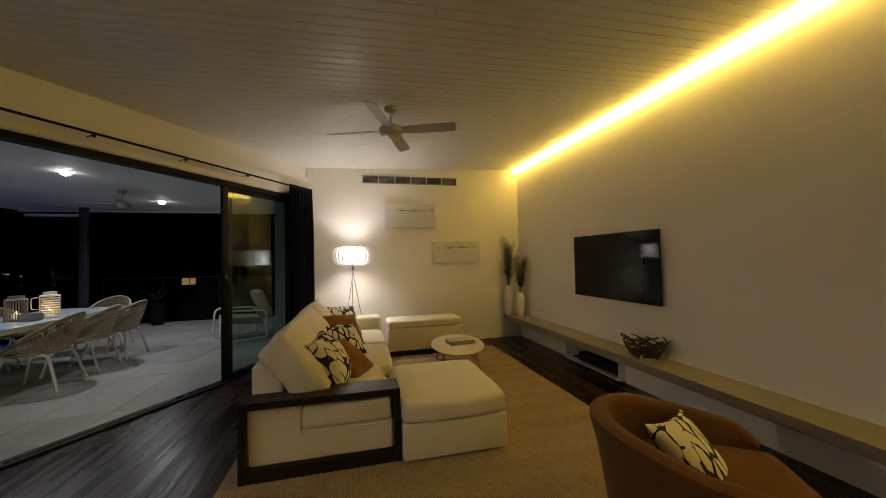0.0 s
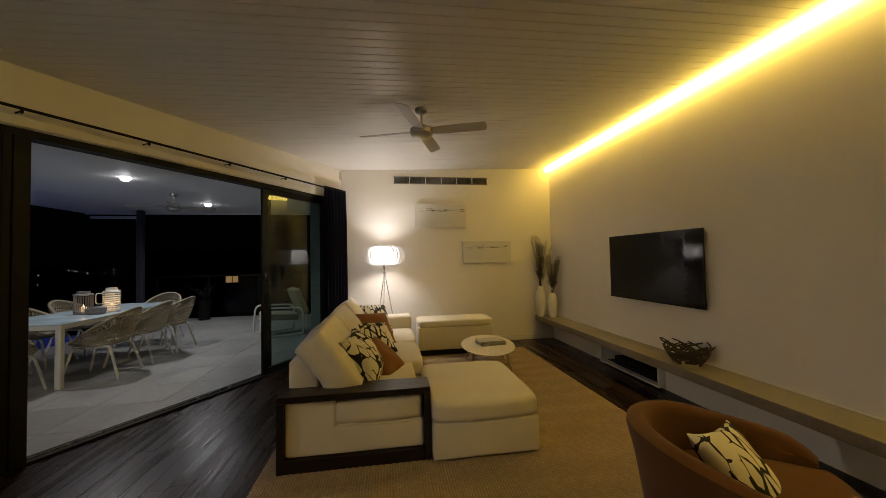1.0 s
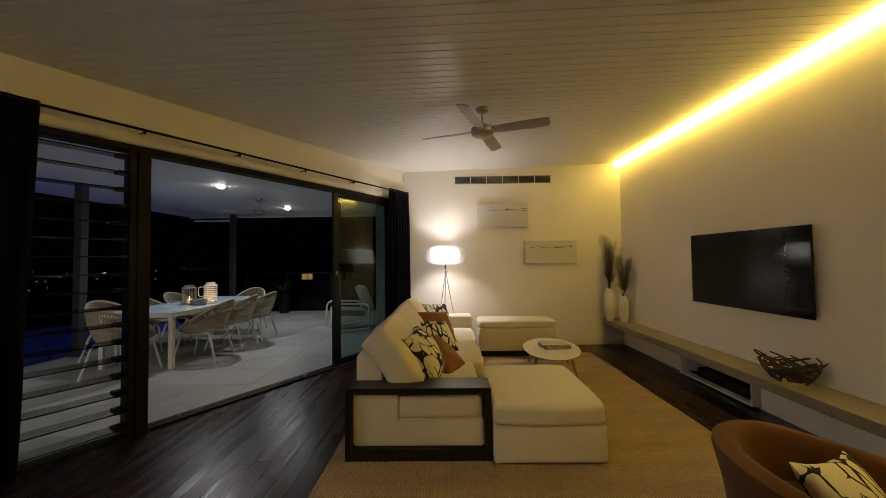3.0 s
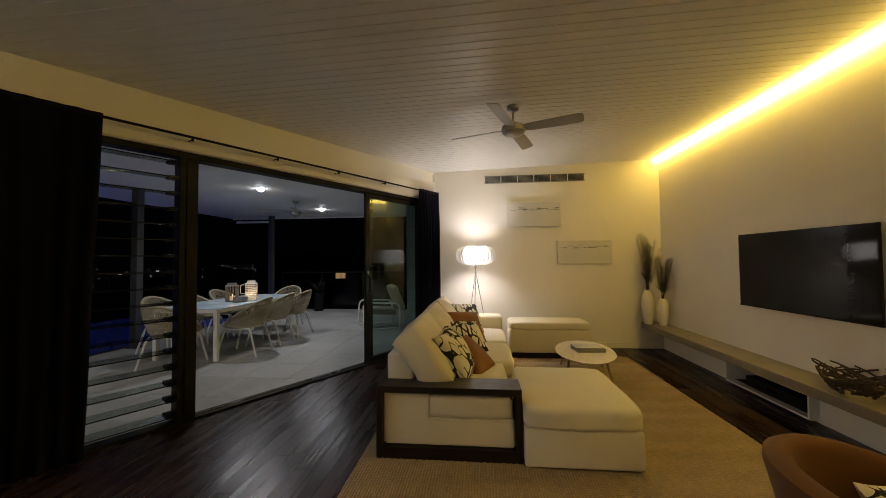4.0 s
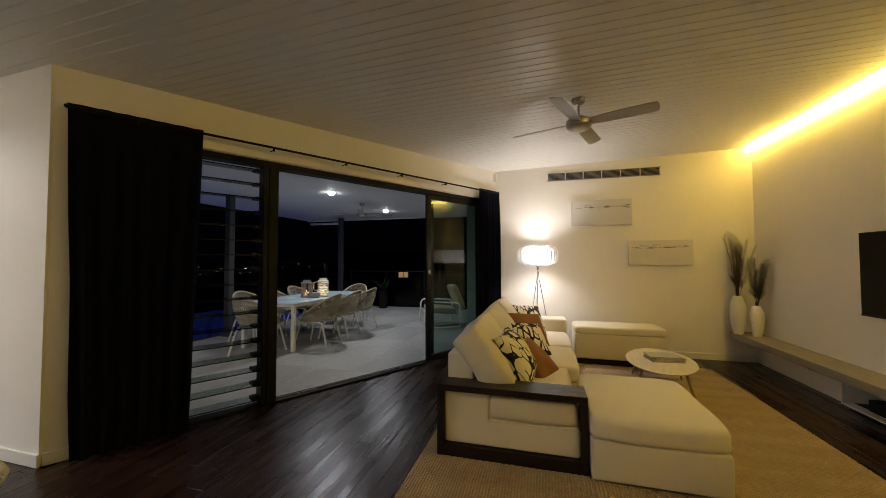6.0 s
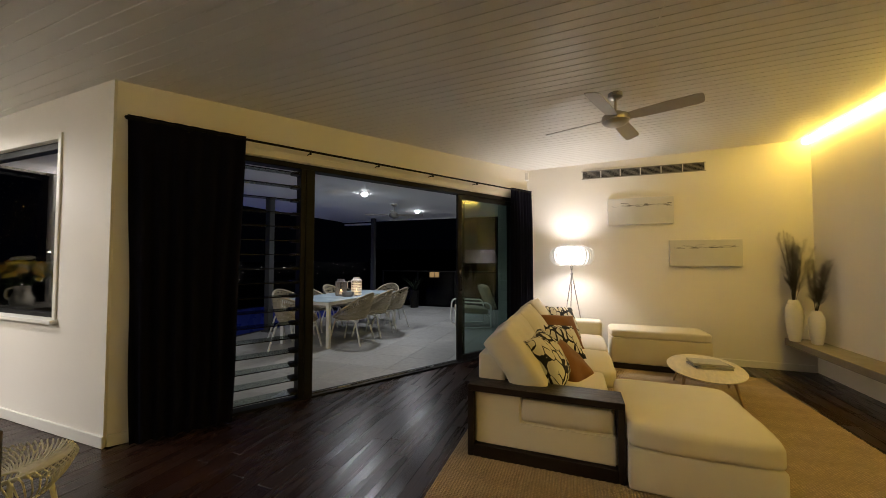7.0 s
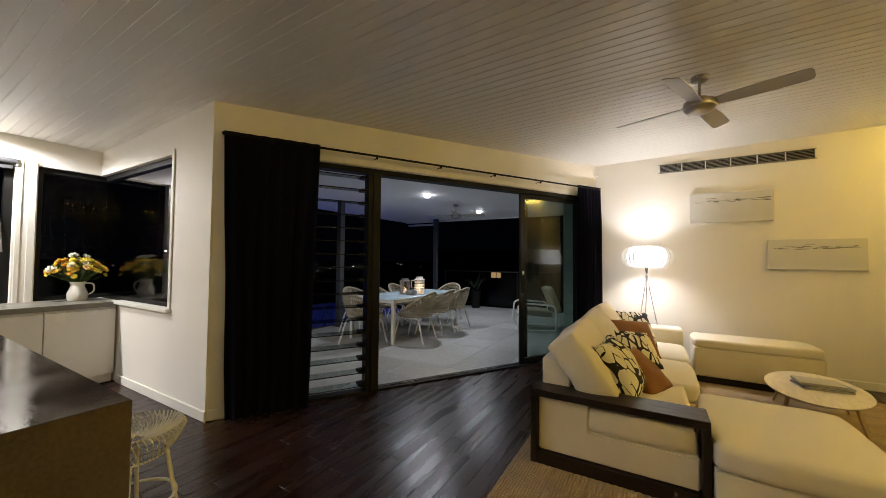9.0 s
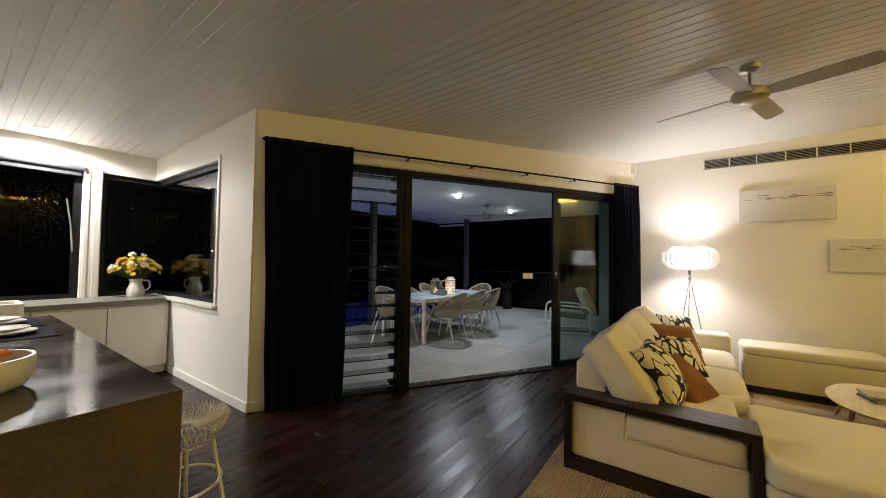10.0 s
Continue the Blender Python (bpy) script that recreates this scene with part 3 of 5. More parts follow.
# ground and distance
structure("ground", box(-4500, 4500, -4500, 4500, -14.1, -14.0), NIGHT, "dark hillside and town at night", category="ground")
rnd = random.Random(11)
bm = bmesh.new()
for k in range(150):
    a = radians(rnd.uniform(14, 74))
    d = rnd.uniform(130, 700)
    s = d * 0.00052 * rnd.uniform(0.4, 1.2)
    p = Vector((-math.sin(a) * d, math.cos(a) * d, 1.4 - d * math.tan(radians(rnd.choice((0.8, 1.0, 1.7, 2.6)) + rnd.uniform(-0.4, 0.4)))))
    box(p.x - s, p.x + s, p.y - s, p.y + s, max(p.z, -13.9) - s * 0.5, max(p.z, -13.9) + s * 0.5, bm=bm)
for a, d, el, s in ((43.0, 300, 1.1, 0.42), (44.6, 300, 1.1, 0.5), (52.4, 260, -0.6, 0.30), (68.5, 240, -0.9, 0.40)):
    p = Vector((-math.sin(radians(a)) * d, math.cos(radians(a)) * d, 1.4 - d * math.tan(radians(el))))
    box(p.x - s, p.x + s, p.y - s, p.y + s, p.z - s, p.z + s, bm=bm)
ob = solo("city_lights", bm, CITY, "scattered small lights of a distant town", "city lights", kind="stuff")
house = thing("neighbour_house", pose(-12.85, 32.15, -14.0, 0, 0, 22), "dark neighbouring house with one lit window", "house")
part("wall", box(-6, 6, 0, 7, 0, 15.2), NIGHT, house)
rf = bmesh.new()
tri = [(-6.4, -0.4, 15.2), (6.4, -0.4, 15.2), (6.4, 7.4, 15.2), (-6.4, 7.4, 15.2), (-6.4, 3.5, 16.6), (6.4, 3.5, 16.6)]
tv = [rf.verts.new(q) for q in tri]
for q in ((0, 1, 5, 4), (2, 3, 4, 5), (1, 2, 5), (3, 0, 4), (3, 2, 1, 0)):
    rf.faces.new([tv[k] for k in q])
part("roof", rf, NIGHT, house)
win = part("window", box(-0.52, 0.52, -0.06, 0, 13.76, 14.38), DARK_POST, house)
part("pane", box(-0.48, -0.03, -0.075, -0.06, 13.80, 14.34), LIT, win, "lit window pane")
part("pane", box(0.02, 0.40, -0.075, -0.06, 13.80, 14.34), LIT, win, "lit window pane")


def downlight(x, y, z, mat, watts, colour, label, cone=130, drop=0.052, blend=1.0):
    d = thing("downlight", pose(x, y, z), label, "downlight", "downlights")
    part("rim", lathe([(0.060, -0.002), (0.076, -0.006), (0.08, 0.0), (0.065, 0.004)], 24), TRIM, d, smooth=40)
    # A deep drop bulges the lens, drawing the lamp's bloom as shape.
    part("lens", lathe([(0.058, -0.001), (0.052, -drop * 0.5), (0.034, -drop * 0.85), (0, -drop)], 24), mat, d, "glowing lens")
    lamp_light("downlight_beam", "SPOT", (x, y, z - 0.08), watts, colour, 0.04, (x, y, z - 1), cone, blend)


for x, y in ((-3.70, 5.69), (-3.73, 8.14)):
    downlight(x, y, SOFFIT_Z - 0.002, DISC_COOL, DECK_WATTS, DECK_COLOUR, "bright cool-white round downlight in the deck ceiling", 160)


# ---- living room ----
def part_w(name, bm, mat, parent, label="", smooth=None):
    """A part built at its place in the room."""
    bm.transform(parent.matrix_basis.inverted())
    return part(name, bm, mat, parent, label, smooth)


def axes(o, X, Y):
    X, Y = Vector(X).normalized(), Vector(Y)
    Z = X.cross(Y).normalized()
    Y = Z.cross(X)
    m = Matrix((X, Y, Z)).transposed().to_4x4()
    m.translation = o
    return m


def moved(bm, m):
    bm.transform(m)
    return bm


ls = thing("led_strip", pose(2.800, 1.4, 2.945), "glowing warm light strip along the top of the wall", "light strip")
part("diffuser", tube([(0, -4.3, 0), (0, 0, 0), (0, Y_BACK - 1.405, 0)], 0.049, 14), LED, ls, smooth=60)
for _k in range(9):
    part("clip", box(0.03, 0.039, -4.2 + _k * 1.05 - 0.01, -4.2 + _k * 1.05 + 0.01, -0.012, 0.012), TRIM, ls)


def make_rug():
    """Woven jute: a sheet of rope rows with an uneven selvedge."""
    x0, x1, y0, y1 = -0.85, 2.09, 0.55, 5.32
    rows = int((y1 - y0) / 0.0155)
    cols = 264
    vs, fs = [], []
    for j in range(rows * 2 + 1):
        yy = y0 + (y1 - y0) * j / (rows * 2)
        edge = 0.008 * noise.noise(Vector((yy * 40, 1, 0)))
        for i in range(cols + 1):
            s = i / cols
            xx = x0 + edge + (x1 - x0) * s
            h = 0.010 + (0.0045 if j % 2 else 0.0) * (0.3 + 0.7 * ((i // 2 + j // 2) % 2) + 0.5 * noise.noise(Vector((xx * 45, yy * 30, 3))))
            h += 0.002 * noise.noise(Vector((xx * 3, yy * 3, 0)))
            if i in (0, cols) or j in (0, rows * 2):
                h = 0.001
            vs.append((xx, yy + 0.003 * noise.noise(Vector((xx * 6, yy * 5, 9))), h))
    for j in range(rows * 2):
        for i in range(cols):
            a = j * (cols + 1) + i
            fs.append((a, a + 1, a + cols + 2, a + cols + 1))
    me = bpy.data.meshes.new("rug")
    me.from_pydata(vs, [], fs)
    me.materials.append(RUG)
    for pl in me.polygons:
        pl.use_smooth = True
    tagged(new("rug", me), "large woven natural jute rug on the dark floor", "rug")


make_rug()


def make_sofa():
    s = thing("sofa", pose(-0.2, 3.9, 0.012), "cream linen corner sofa with a chaise and dark timber end frame", "sofa")
    # plinths
    part_w("base", box(-0.66, 0.26, 2.60, 5.36, 0.06, 0.30, 0.02, 3), CREAM, s, smooth=40)
    part_w("chaise_base", box(0.295, 1.058, 2.425, 3.36, 0.026, 0.275, 0.018, 3), CREAM, s, smooth=40)
    part_w("back_frame", box(-0.70, -0.50, 2.66, 5.36, 0.10, 0.695, 0.022, 4), CREAM, s, smooth=40)
    bm = bmesh.new()
    loop = [(-0.690, 0.09), (0.242, 0.09), (0.242, 0.285), (-0.36, 0.285), (-0.36, 0.466), (-0.690, 0.466)]
    fa = [bm.verts.new((x, 2.525, z)) for x, z in loop]
    fb = [bm.verts.new((x, 2.68, z)) for x, z in loop]
    bm.faces.new(fa)
    bm.faces.new(list(reversed(fb)))
    for k in range(6):
        bm.faces.new((fa[(k + 1) % 6], fa[k], fb[k], fb[(k + 1) % 6]))
    bmesh.ops.recalc_face_normals(bm, faces=bm.faces)
    bmesh.ops.bevel(bm, geom=list(bm.edges), offset=0.012, segments=2, affect="EDGES")
    part_w("side_panel", bm, CREAM, s, smooth=40)
    part_w("seat_deck", box(-0.37, 0.228, 2.548, 2.72, 0.27, 0.42, 0.01, 2), CREAM, s, smooth=40)
    part_w("far_arm", box(-0.45, 0.33, 5.08, 5.37, 0.08, 0.605, 0.04, 4), CREAM, s, smooth=40)
    # seat
    part_w("seat_cushion", moved(cushion(0.60, 0.87, 0.165, 0.2, 0.18, 16, 0.005, 3), pose(-0.07, 2.95, 0.362)), CREAM, s, smooth=60)
    part_w("chaise_cushion", moved(cushion(0.80, 0.97, 0.155, 0.28, 0.28, 18, 0.006, 5), pose(0.677, 2.885, 0.345)), CREAM, s, smooth=60)
    for k, yy in enumerate((3.81, 4.67)):
        part_w("seat_cushion", moved(cushion(0.72, 0.85, 0.155, 0.25, 0.28, 16, 0.005, 8 + k), pose(-0.02, yy, 0.365)), CREAM, s, smooth=60)
    # back cushions lean on the frame
    for k, yy in enumerate((3.015, 3.85, 4.66)):
        lean = radians(37 + 2 * (k % 2))
        m = axes((-0.42, yy, 0.648), (0, 1, 0.02 - 0.02 * k), (-math.sin(lean), 0, math.cos(lean)))
        c = part_w("back_cushion", moved(cushion(0.83, 0.53, 0.225, 0.55, 0.24, 22, 0.017, 21 + k), m), CREAM, s, smooth=60)
    # dark end frame
    f0, f1 = 2.485, 2.71
    part_w("frame_top", box(-0.735, 0.285, f0, f1, 0.466, 0.51, 0.003, 1), WENGE, s, "dark stained timber board")
    part_w("frame_post", box(-0.735, -0.691, f0, f1, 0.0, 0.466, 0.003, 1), WENGE, s, "dark stained timber board")
    part_w("frame_post", box(0.243, 0.285, f0, f1, 0.0, 0.466, 0.003, 1), WENGE, s, "dark stained timber board")
    part_w("frame_rail", box(-0.691, 0.243, f0, f1, 0.0, 0.092, 0.003, 1), WENGE, s, "dark stained timber board")
    for x, yy in ((1.02, 2.49), (1.02, 3.31), (0.35, 3.31), (0.35, 2.49)):
        part_w("foot", box(x - 0.02, x + 0.02, yy - 0.02, yy + 0.02, 0.0, 0.032, 0.003, 1), WENGE, s)
    for x, yy in ((-0.6, 5.30), (0.2, 5.30)):
        part_w("foot", box(x - 0.03, x + 0.03, yy - 0.03, yy + 0.03, 0.0, 0.085, 0.003, 1), WENGE, s)


make_sofa()


def scatter(place, face, tilt, spin, size, thick, mat, label, seed):
    """A cushion that leans back by tilt, faces the heading face and is spun in its own plane."""
    m = pose(*place, 0, 0, face) @ pose(0, 0, 0, 90 - tilt, 0, 0) @ pose(0, 0, 0, 0, 0, spin)
    return solo("throw_pillow", pillow(size, thick, seed), mat, label, "cushion", "cushions", smooth=60, at=m)


scatter((-0.21, 2.95, 0.620), 80, 34, 4, 0.46, 0.25, PATTERN, "cream cushion with black brush strokes on the sofa", 1)
scatter((-0.06, 3.20, 0.535), 66, 48, 4, 0.42, 0.17, RUST_CLOTH, "plain rust velvet cushion leaning on the sofa", 2)
scatter((-0.14, 3.78, 0.575), 38, 46, -6, 0.44, 0.20, PATTERN, "cream cushion with black brush strokes on the sofa", 3)
scatter((-0.16, 4.25, 0.600), 34, 42, -6, 0.46, 0.17, RUST_CLOTH, "plain rust velvet cushion leaning on the sofa", 4)
scatter((-0.18, 4.70, 0.630), 34, 38, -6, 0.48, 0.16, PATTERN, "cream cushion with black brush strokes on the sofa", 5)


def make_ottoman():
    o = thing("ottoman", pose(1.02, 5.36, 0.0), "long cream upholstered storage bench by the wall", "ottoman")
    part("body", box(-0.585, 0.525, -0.235, 0.235, 0.085, 0.415, 0.018, 3), CREAM, o, smooth=40)
    part("lid", moved(cushion(1.135, 0.50, 0.105, 0.12, 0.22, 14, 0.003, 4), pose(-0.032, 0, 0.462)), CREAM, o, smooth=60)
    part("plinth", box(-0.56, 0.505, -0.215, 0.215, 0.0, 0.085, 0.004, 1), WENGE, o, "black recessed plinth")


make_ottoman()


def make_coffee_table():
    z = 0.30
    t = thing("coffee_table", pose(1.245, 4.39, 0.013, 0, 0, -10), "low oval pale oak coffee table with splayed legs", "coffee table")
    prof = [(0, z - 0.022), (0.93, z - 0.022), (0.985, z - 0.012), (1.0, z - 0.004), (0.995, z), (0, z)]
    part("tabletop", moved(lathe(prof, 56), Matrix.Diagonal((0.335, 0.545, 1, 1))), OAK, t, smooth=35)
    for sx, sy in ((1, 1), (1, -1), (-1, 1), (-1, -1)):
        part("leg", tube([(sx * 0.19, sy * 0.28, z - 0.02), (sx * 0.255, sy * 0.43, 0.0)], [0.017, 0.010], 10), OAK_LEG, t, "tapered oak leg", 50)
    part("apron", moved(lathe([(0.42, z - 0.035), (0.44, z - 0.022), (0.0, z - 0.022)], 30), Matrix.Diagonal((0.6, 0.8, 1, 1))), OAK_LEG, t)


make_coffee_table()
for k, (dx, dy, rot, sx, sy) in enumerate(((0, 0, 8, 0.33, 0.235), (0.012, 0.01, 12, 0.32, 0.23), (-0.02, 0.0, 3, 0.30, 0.22))):
    zz = 0.3135 + k * 0.0183
    b = thing("magazine", pose(1.285 + dx, 4.40 + dy, zz, 0, 0, rot), "glossy magazine in a small stack on the coffee table", "magazine", "magazines")
    part("pages", box(-sx / 2 + 0.002, sx / 2 - 0.002, -sy / 2 + 0.002, sy / 2, 0.001, 0.0165), PAPER, b)
    part("cover", box(-sx / 2, sx / 2, -sy / 2, sy / 2, 0.0167, 0.0180), INKY if k != 2 else PAPER, b)


def make_floor_lamp():
    o = Vector((-0.0438, 5.43, 0))
    l = thing("floor_lamp", pose(*o), "tripod floor lamp with a glowing ribbed white shade", "floor lamp")
    zc, hh, rm = 1.475, 0.142, 0.305
    part("shade_ring", tube([(0.17 * math.cos(a), 0.17 * math.sin(a), zc + hh) for a in np.linspace(0, 2 * math.pi, 36, endpoint=False)], 0.004, 6, closed=True), SHADE, l)
    part("shade_ring", tube([(0.17 * math.cos(a), 0.17 * math.sin(a), zc - hh) for a in np.linspace(0, 2 * math.pi, 36, endpoint=False)], 0.004, 6, closed=True), SHADE, l)
    n = 30
    rib = bmesh.new()
    prev = None
    for k in range(17):
        q = -1 + 2 * k / 16
        r = 0.156 + (rm - 0.156) * (1 - abs(q) ** 2.6) ** 0.55
        z = zc + hh * q
        ring = [rib.verts.new((r - 0.034, -0.002, z)), rib.verts.new((r, -0.002, z)),
                rib.verts.new((r, 0.002, z)), rib.verts.new((r - 0.034, 0.002, z))]
        if prev:
            for i in range(4):
                rib.faces.new((prev[i], prev[(i + 1) % 4], ring[(i + 1) % 4], ring[i]))
        prev = ring
    first = part("rib", rib, SHADE, l, "thin white shade slat")
    for k in range(1, n):
        c = first.copy()
        scene.collection.objects.link(c)
        c.matrix_basis = pose(0, 0, 0, 0, 0, 360 * k / n)
    part("diffuser", lathe([(0.172 + 0.096 * (1 - abs(q) ** 2.6) ** 0.55, zc + 0.118 * q) for q in np.linspace(-1, 1, 15)], 34), SKIN, l, "glowing translucent inner skin", 60)
    part("bulb", lathe([(0, zc - 0.05), (0.025, zc - 0.04), (0.035, zc), (0.025, zc + 0.035), (0, zc + 0.045)], 16), BULB, l, smooth=60)
    part("stem", tube([(0, 0, zc - 0.05), (0, 0, 1.22)], 0.006, 8), CHROME, l)
    part("collar", lathe([(0.010, 1.195), (0.017, 1.20), (0.017, 1.225), (0.008, 1.23)], 16), CHROME, l, smooth=40)
    for k in range(3):
        a = radians(100 + 120 * k)
        part("leg", tube([(-0.02 * math.cos(a), -0.02 * math.sin(a), 1.34), (0.23 * math.cos(a), 0.23 * math.sin(a), 0.0)], 0.006, 8), CHROME, l, "thin metal leg")
    lamp_light("floor_lamp_light", "POINT", (o.x, o.y, zc), LAMP_WATTS, LAMP_COLOUR, 0.045)


make_floor_lamp()


def make_fan(o, top, blade_mat, hub_mat, turn, label):
    f = thing("ceiling_fan", pose(*o), label, "ceiling fan")
    drop = top - o[2]
    part("canopy", lathe([(0.0, drop), (0.062, drop), (0.06, drop - 0.035), (0.03, drop - 0.055), (0.0, drop - 0.055)], 24), hub_mat, f, smooth=40)
    part("rod", tube([(0, 0, drop - 0.04), (0, 0, 0.05)], 0.011, 10), hub_mat, f)
    part("motor", lathe([(0, 0.055), (0.055, 0.055), (0.065, 0.03), (0.112, 0.022), (0.118, -0.01), (0.112, -0.03), (0.06, -0.035), (0, -0.035)], 32), hub_mat, f, smooth=40)
    part("light_cap", lathe([(0.108, -0.031), (0.095, -0.05), (0.06, -0.066), (0, -0.072)], 32), hub_mat, f, smooth=60)
    for k in range(4):
        bm = bmesh.new()
        prof = [(0.10, 0.045), (0.20, 0.058), (0.40, 0.064), (0.60, 0.064), (0.635, 0.058), (0.645, 0.03)]
        topv, botv = [], []
        for s in (1, -1):
            for x, w in (prof if s == 1 else reversed(prof)):
                topv.append(bm.verts.new((x, s * w, 0.003)))
                botv.append(bm.verts.new((x, s * w, -0.003)))
        bm.faces.new(topv)
        bm.faces.new(list(reversed(botv)))
        n = len(topv)
        for i in range(n):
            bm.faces.new((topv[(i + 1) % n], topv[i], botv[i], botv[(i + 1) % n]))
        bm.transform(pose(0, 0, 0.0, 0, 0, turn + 90 * k) @ pose(0, 0, 0, -16, 0, 0))
        bmesh.ops.recalc_face_normals(bm, faces=bm.faces)
        part("blade", bm, blade_mat, f, "flat pale fan blade")
    return f


make_fan((0.355, 3.47, 2.675), ceiling_z(0.355), BLADE, STEEL, -20.5, "brushed nickel ceiling fan with four pale blades")


def make_vent():
    v = thing("air_vent", pose(0.915, Y_BACK, 2.72), "long grey slatted air vent in the wall", "air vent")
    part("backing", box(-0.79, 0.79, -0.004, -0.001, -0.055, 0.055), BLACK, v)
    for z in (-0.062, 0.054):
        part("frame", box(-0.805, 0.805, -0.014, 0, z, z + 0.010, 0.002, 1), GRILLE, v)
    for k in range(7):
        x = -0.795 + k * 1.59 / 6
        part("divider", box(x - 0.006, x + 0.006, -0.013, 0, -0.052, 0.054, 0.001, 1), TRIM, v)
    for k in range(6):
        z = -0.042 + k * 0.0175
        part("slat", box(-0.79, 0.79, -0.011, 0.0, -0.0015, 0.0015, m=pose(0, -0.002, z, 35, 0, 0)), GRILLE, v)


make_vent()


def make_picture(x0, x1, z0, z1, seed):
    c = thing("canvas_picture", pose((x0 + x1) / 2, Y_BACK, (z0 + z1) / 2), "pale canvas with a sketched dark horizon line", "picture", "wall pictures")
    w, h = x1 - x0, z1 - z0
    part("canvas", box(-w / 2, w / 2, -0.045, -0.002, -h / 2, h / 2, 0.004, 2), CANVAS, c)
    r = random.Random(seed)
    bm = bmesh.new()
    for k in range(46):
        x = r.uniform(-w * 0.46, w * 0.42)
        z = h * 0.22 + 0.03 * noise.noise(Vector((x * 6, seed, 0))) + r.choice((0, 0, 0.0, 0.018, -0.014)) + r.uniform(-0.004, 0.004)
        ln, tk = r.uniform(0.02, 0.11), r.uniform(0.0008, 0.0028)
        box(x, min(x + ln, w * 0.47), -0.0462, -0.0452, z - tk, z + tk, bm=bm, m=pose(0, 0, 0, 0, r.uniform(-1.2, 1.2), 0))
    part("sketch", bm, INK, c, "dark sketched strokes")


make_picture(0.47, 1.32, 1.935, 2.325, 3)
make_picture(1.258, 2.10, 1.33, 1.697, 8)

sn = thing("motion_sensor", pose(-0.715, Y_BACK - 0.0, 2.77), "small white wall sensor in the corner", "sensor")
part("case", box(-0.03, 0.03, -0.045, 0, -0.065, 0.065, 0.010, 3), TRIM, sn, smooth=40)
part("lens", box(-0.02, 0.02, -0.05, -0.045, -0.04, 0.005, 0.003, 1), CERAMIC, sn)


def make_television():
    t = thing("television", pose(X_TV, 3.415, 1.273, 0, 0, 1.6), "large black flat television on the wall, switched off", "television")
    part("case", box(-0.075, -0.058, -0.652, 0.645, -0.368, 0.370, 0.004, 2), BLACK, t)
    part("bezel", box(-0.080, -0.075, -0.652, 0.645, -0.368, -0.356), BLACK, t)
    part("screen", box(-0.0785, -0.0765, -0.645, 0.637, -0.356, 0.363), SCREEN, t, "dark reflective screen")
    part("bracket", box(-0.058, -0.008, -0.25, 0.25, -0.18, 0.18, 0.004, 1), BLACK, t)


make_television()

# floating concrete shelf
sh = thing("wall_shelf", pose(X_TV, 2.0, 0.0), "long floating polished concrete shelf along the wall", "shelf")
part("slab", box(-0.325, -0.001, -4.6, Y_BACK - 2.0 - 0.001, 0.328, 0.410, 0.005, 2), SHELF, sh)
part("sealant", box(-0.007, -0.001, -4.59, Y_BACK - 2.0 - 0.002, 0.4101, 0.420, 0.002, 1), TRIM, sh, "thin white sealant line")
nb = thing("media_box", pose(X_TV + 0.10, 3.83, 0.042), "black media player inside the wall niche", "media player")
part("case", box(-0.12, 0.10, -0.40, 0.30, 0.0, 0.105, 0.006, 2), BLACK, nb)
part("display", box(-0.1215, -0.12, -0.10, 0.02, 0.045, 0.065), SCREEN, nb)
nf = thing("media_niche", pose(X_TV, 3.83, 0.0), "white box niche under the shelf with a dark inside", "niche")
part("side", box(-0.085, -0.001, -0.51, -0.492, 0.022, 0.24, 0.002, 1), TRIM, nf)
part("side", box(-0.085, -0.001, 0.492, 0.51, 0.022, 0.24, 0.002, 1), TRIM, nf)
part("top", box(-0.085, -0.001, -0.492, 0.492, 0.224, 0.24, 0.002, 1), TRIM, nf)
part("bottom", box(-0.085, -0.001, -0.492, 0.492, 0.022, 0.038, 0.002, 1), TRIM, nf)
part("lining", box(0.235, 0.248, -0.488, 0.488, 0.042, 0.22), BLACK, nf, "black inside back")
part("lining", box(0.001, 0.234, -0.488, 0.488, 0.2165, 0.2205), BLACK, nf, "black inside top")
part("lining", box(0.001, 0.234, -0.488, 0.488, 0.0405, 0.0418), BLACK, nf, "black inside floor")

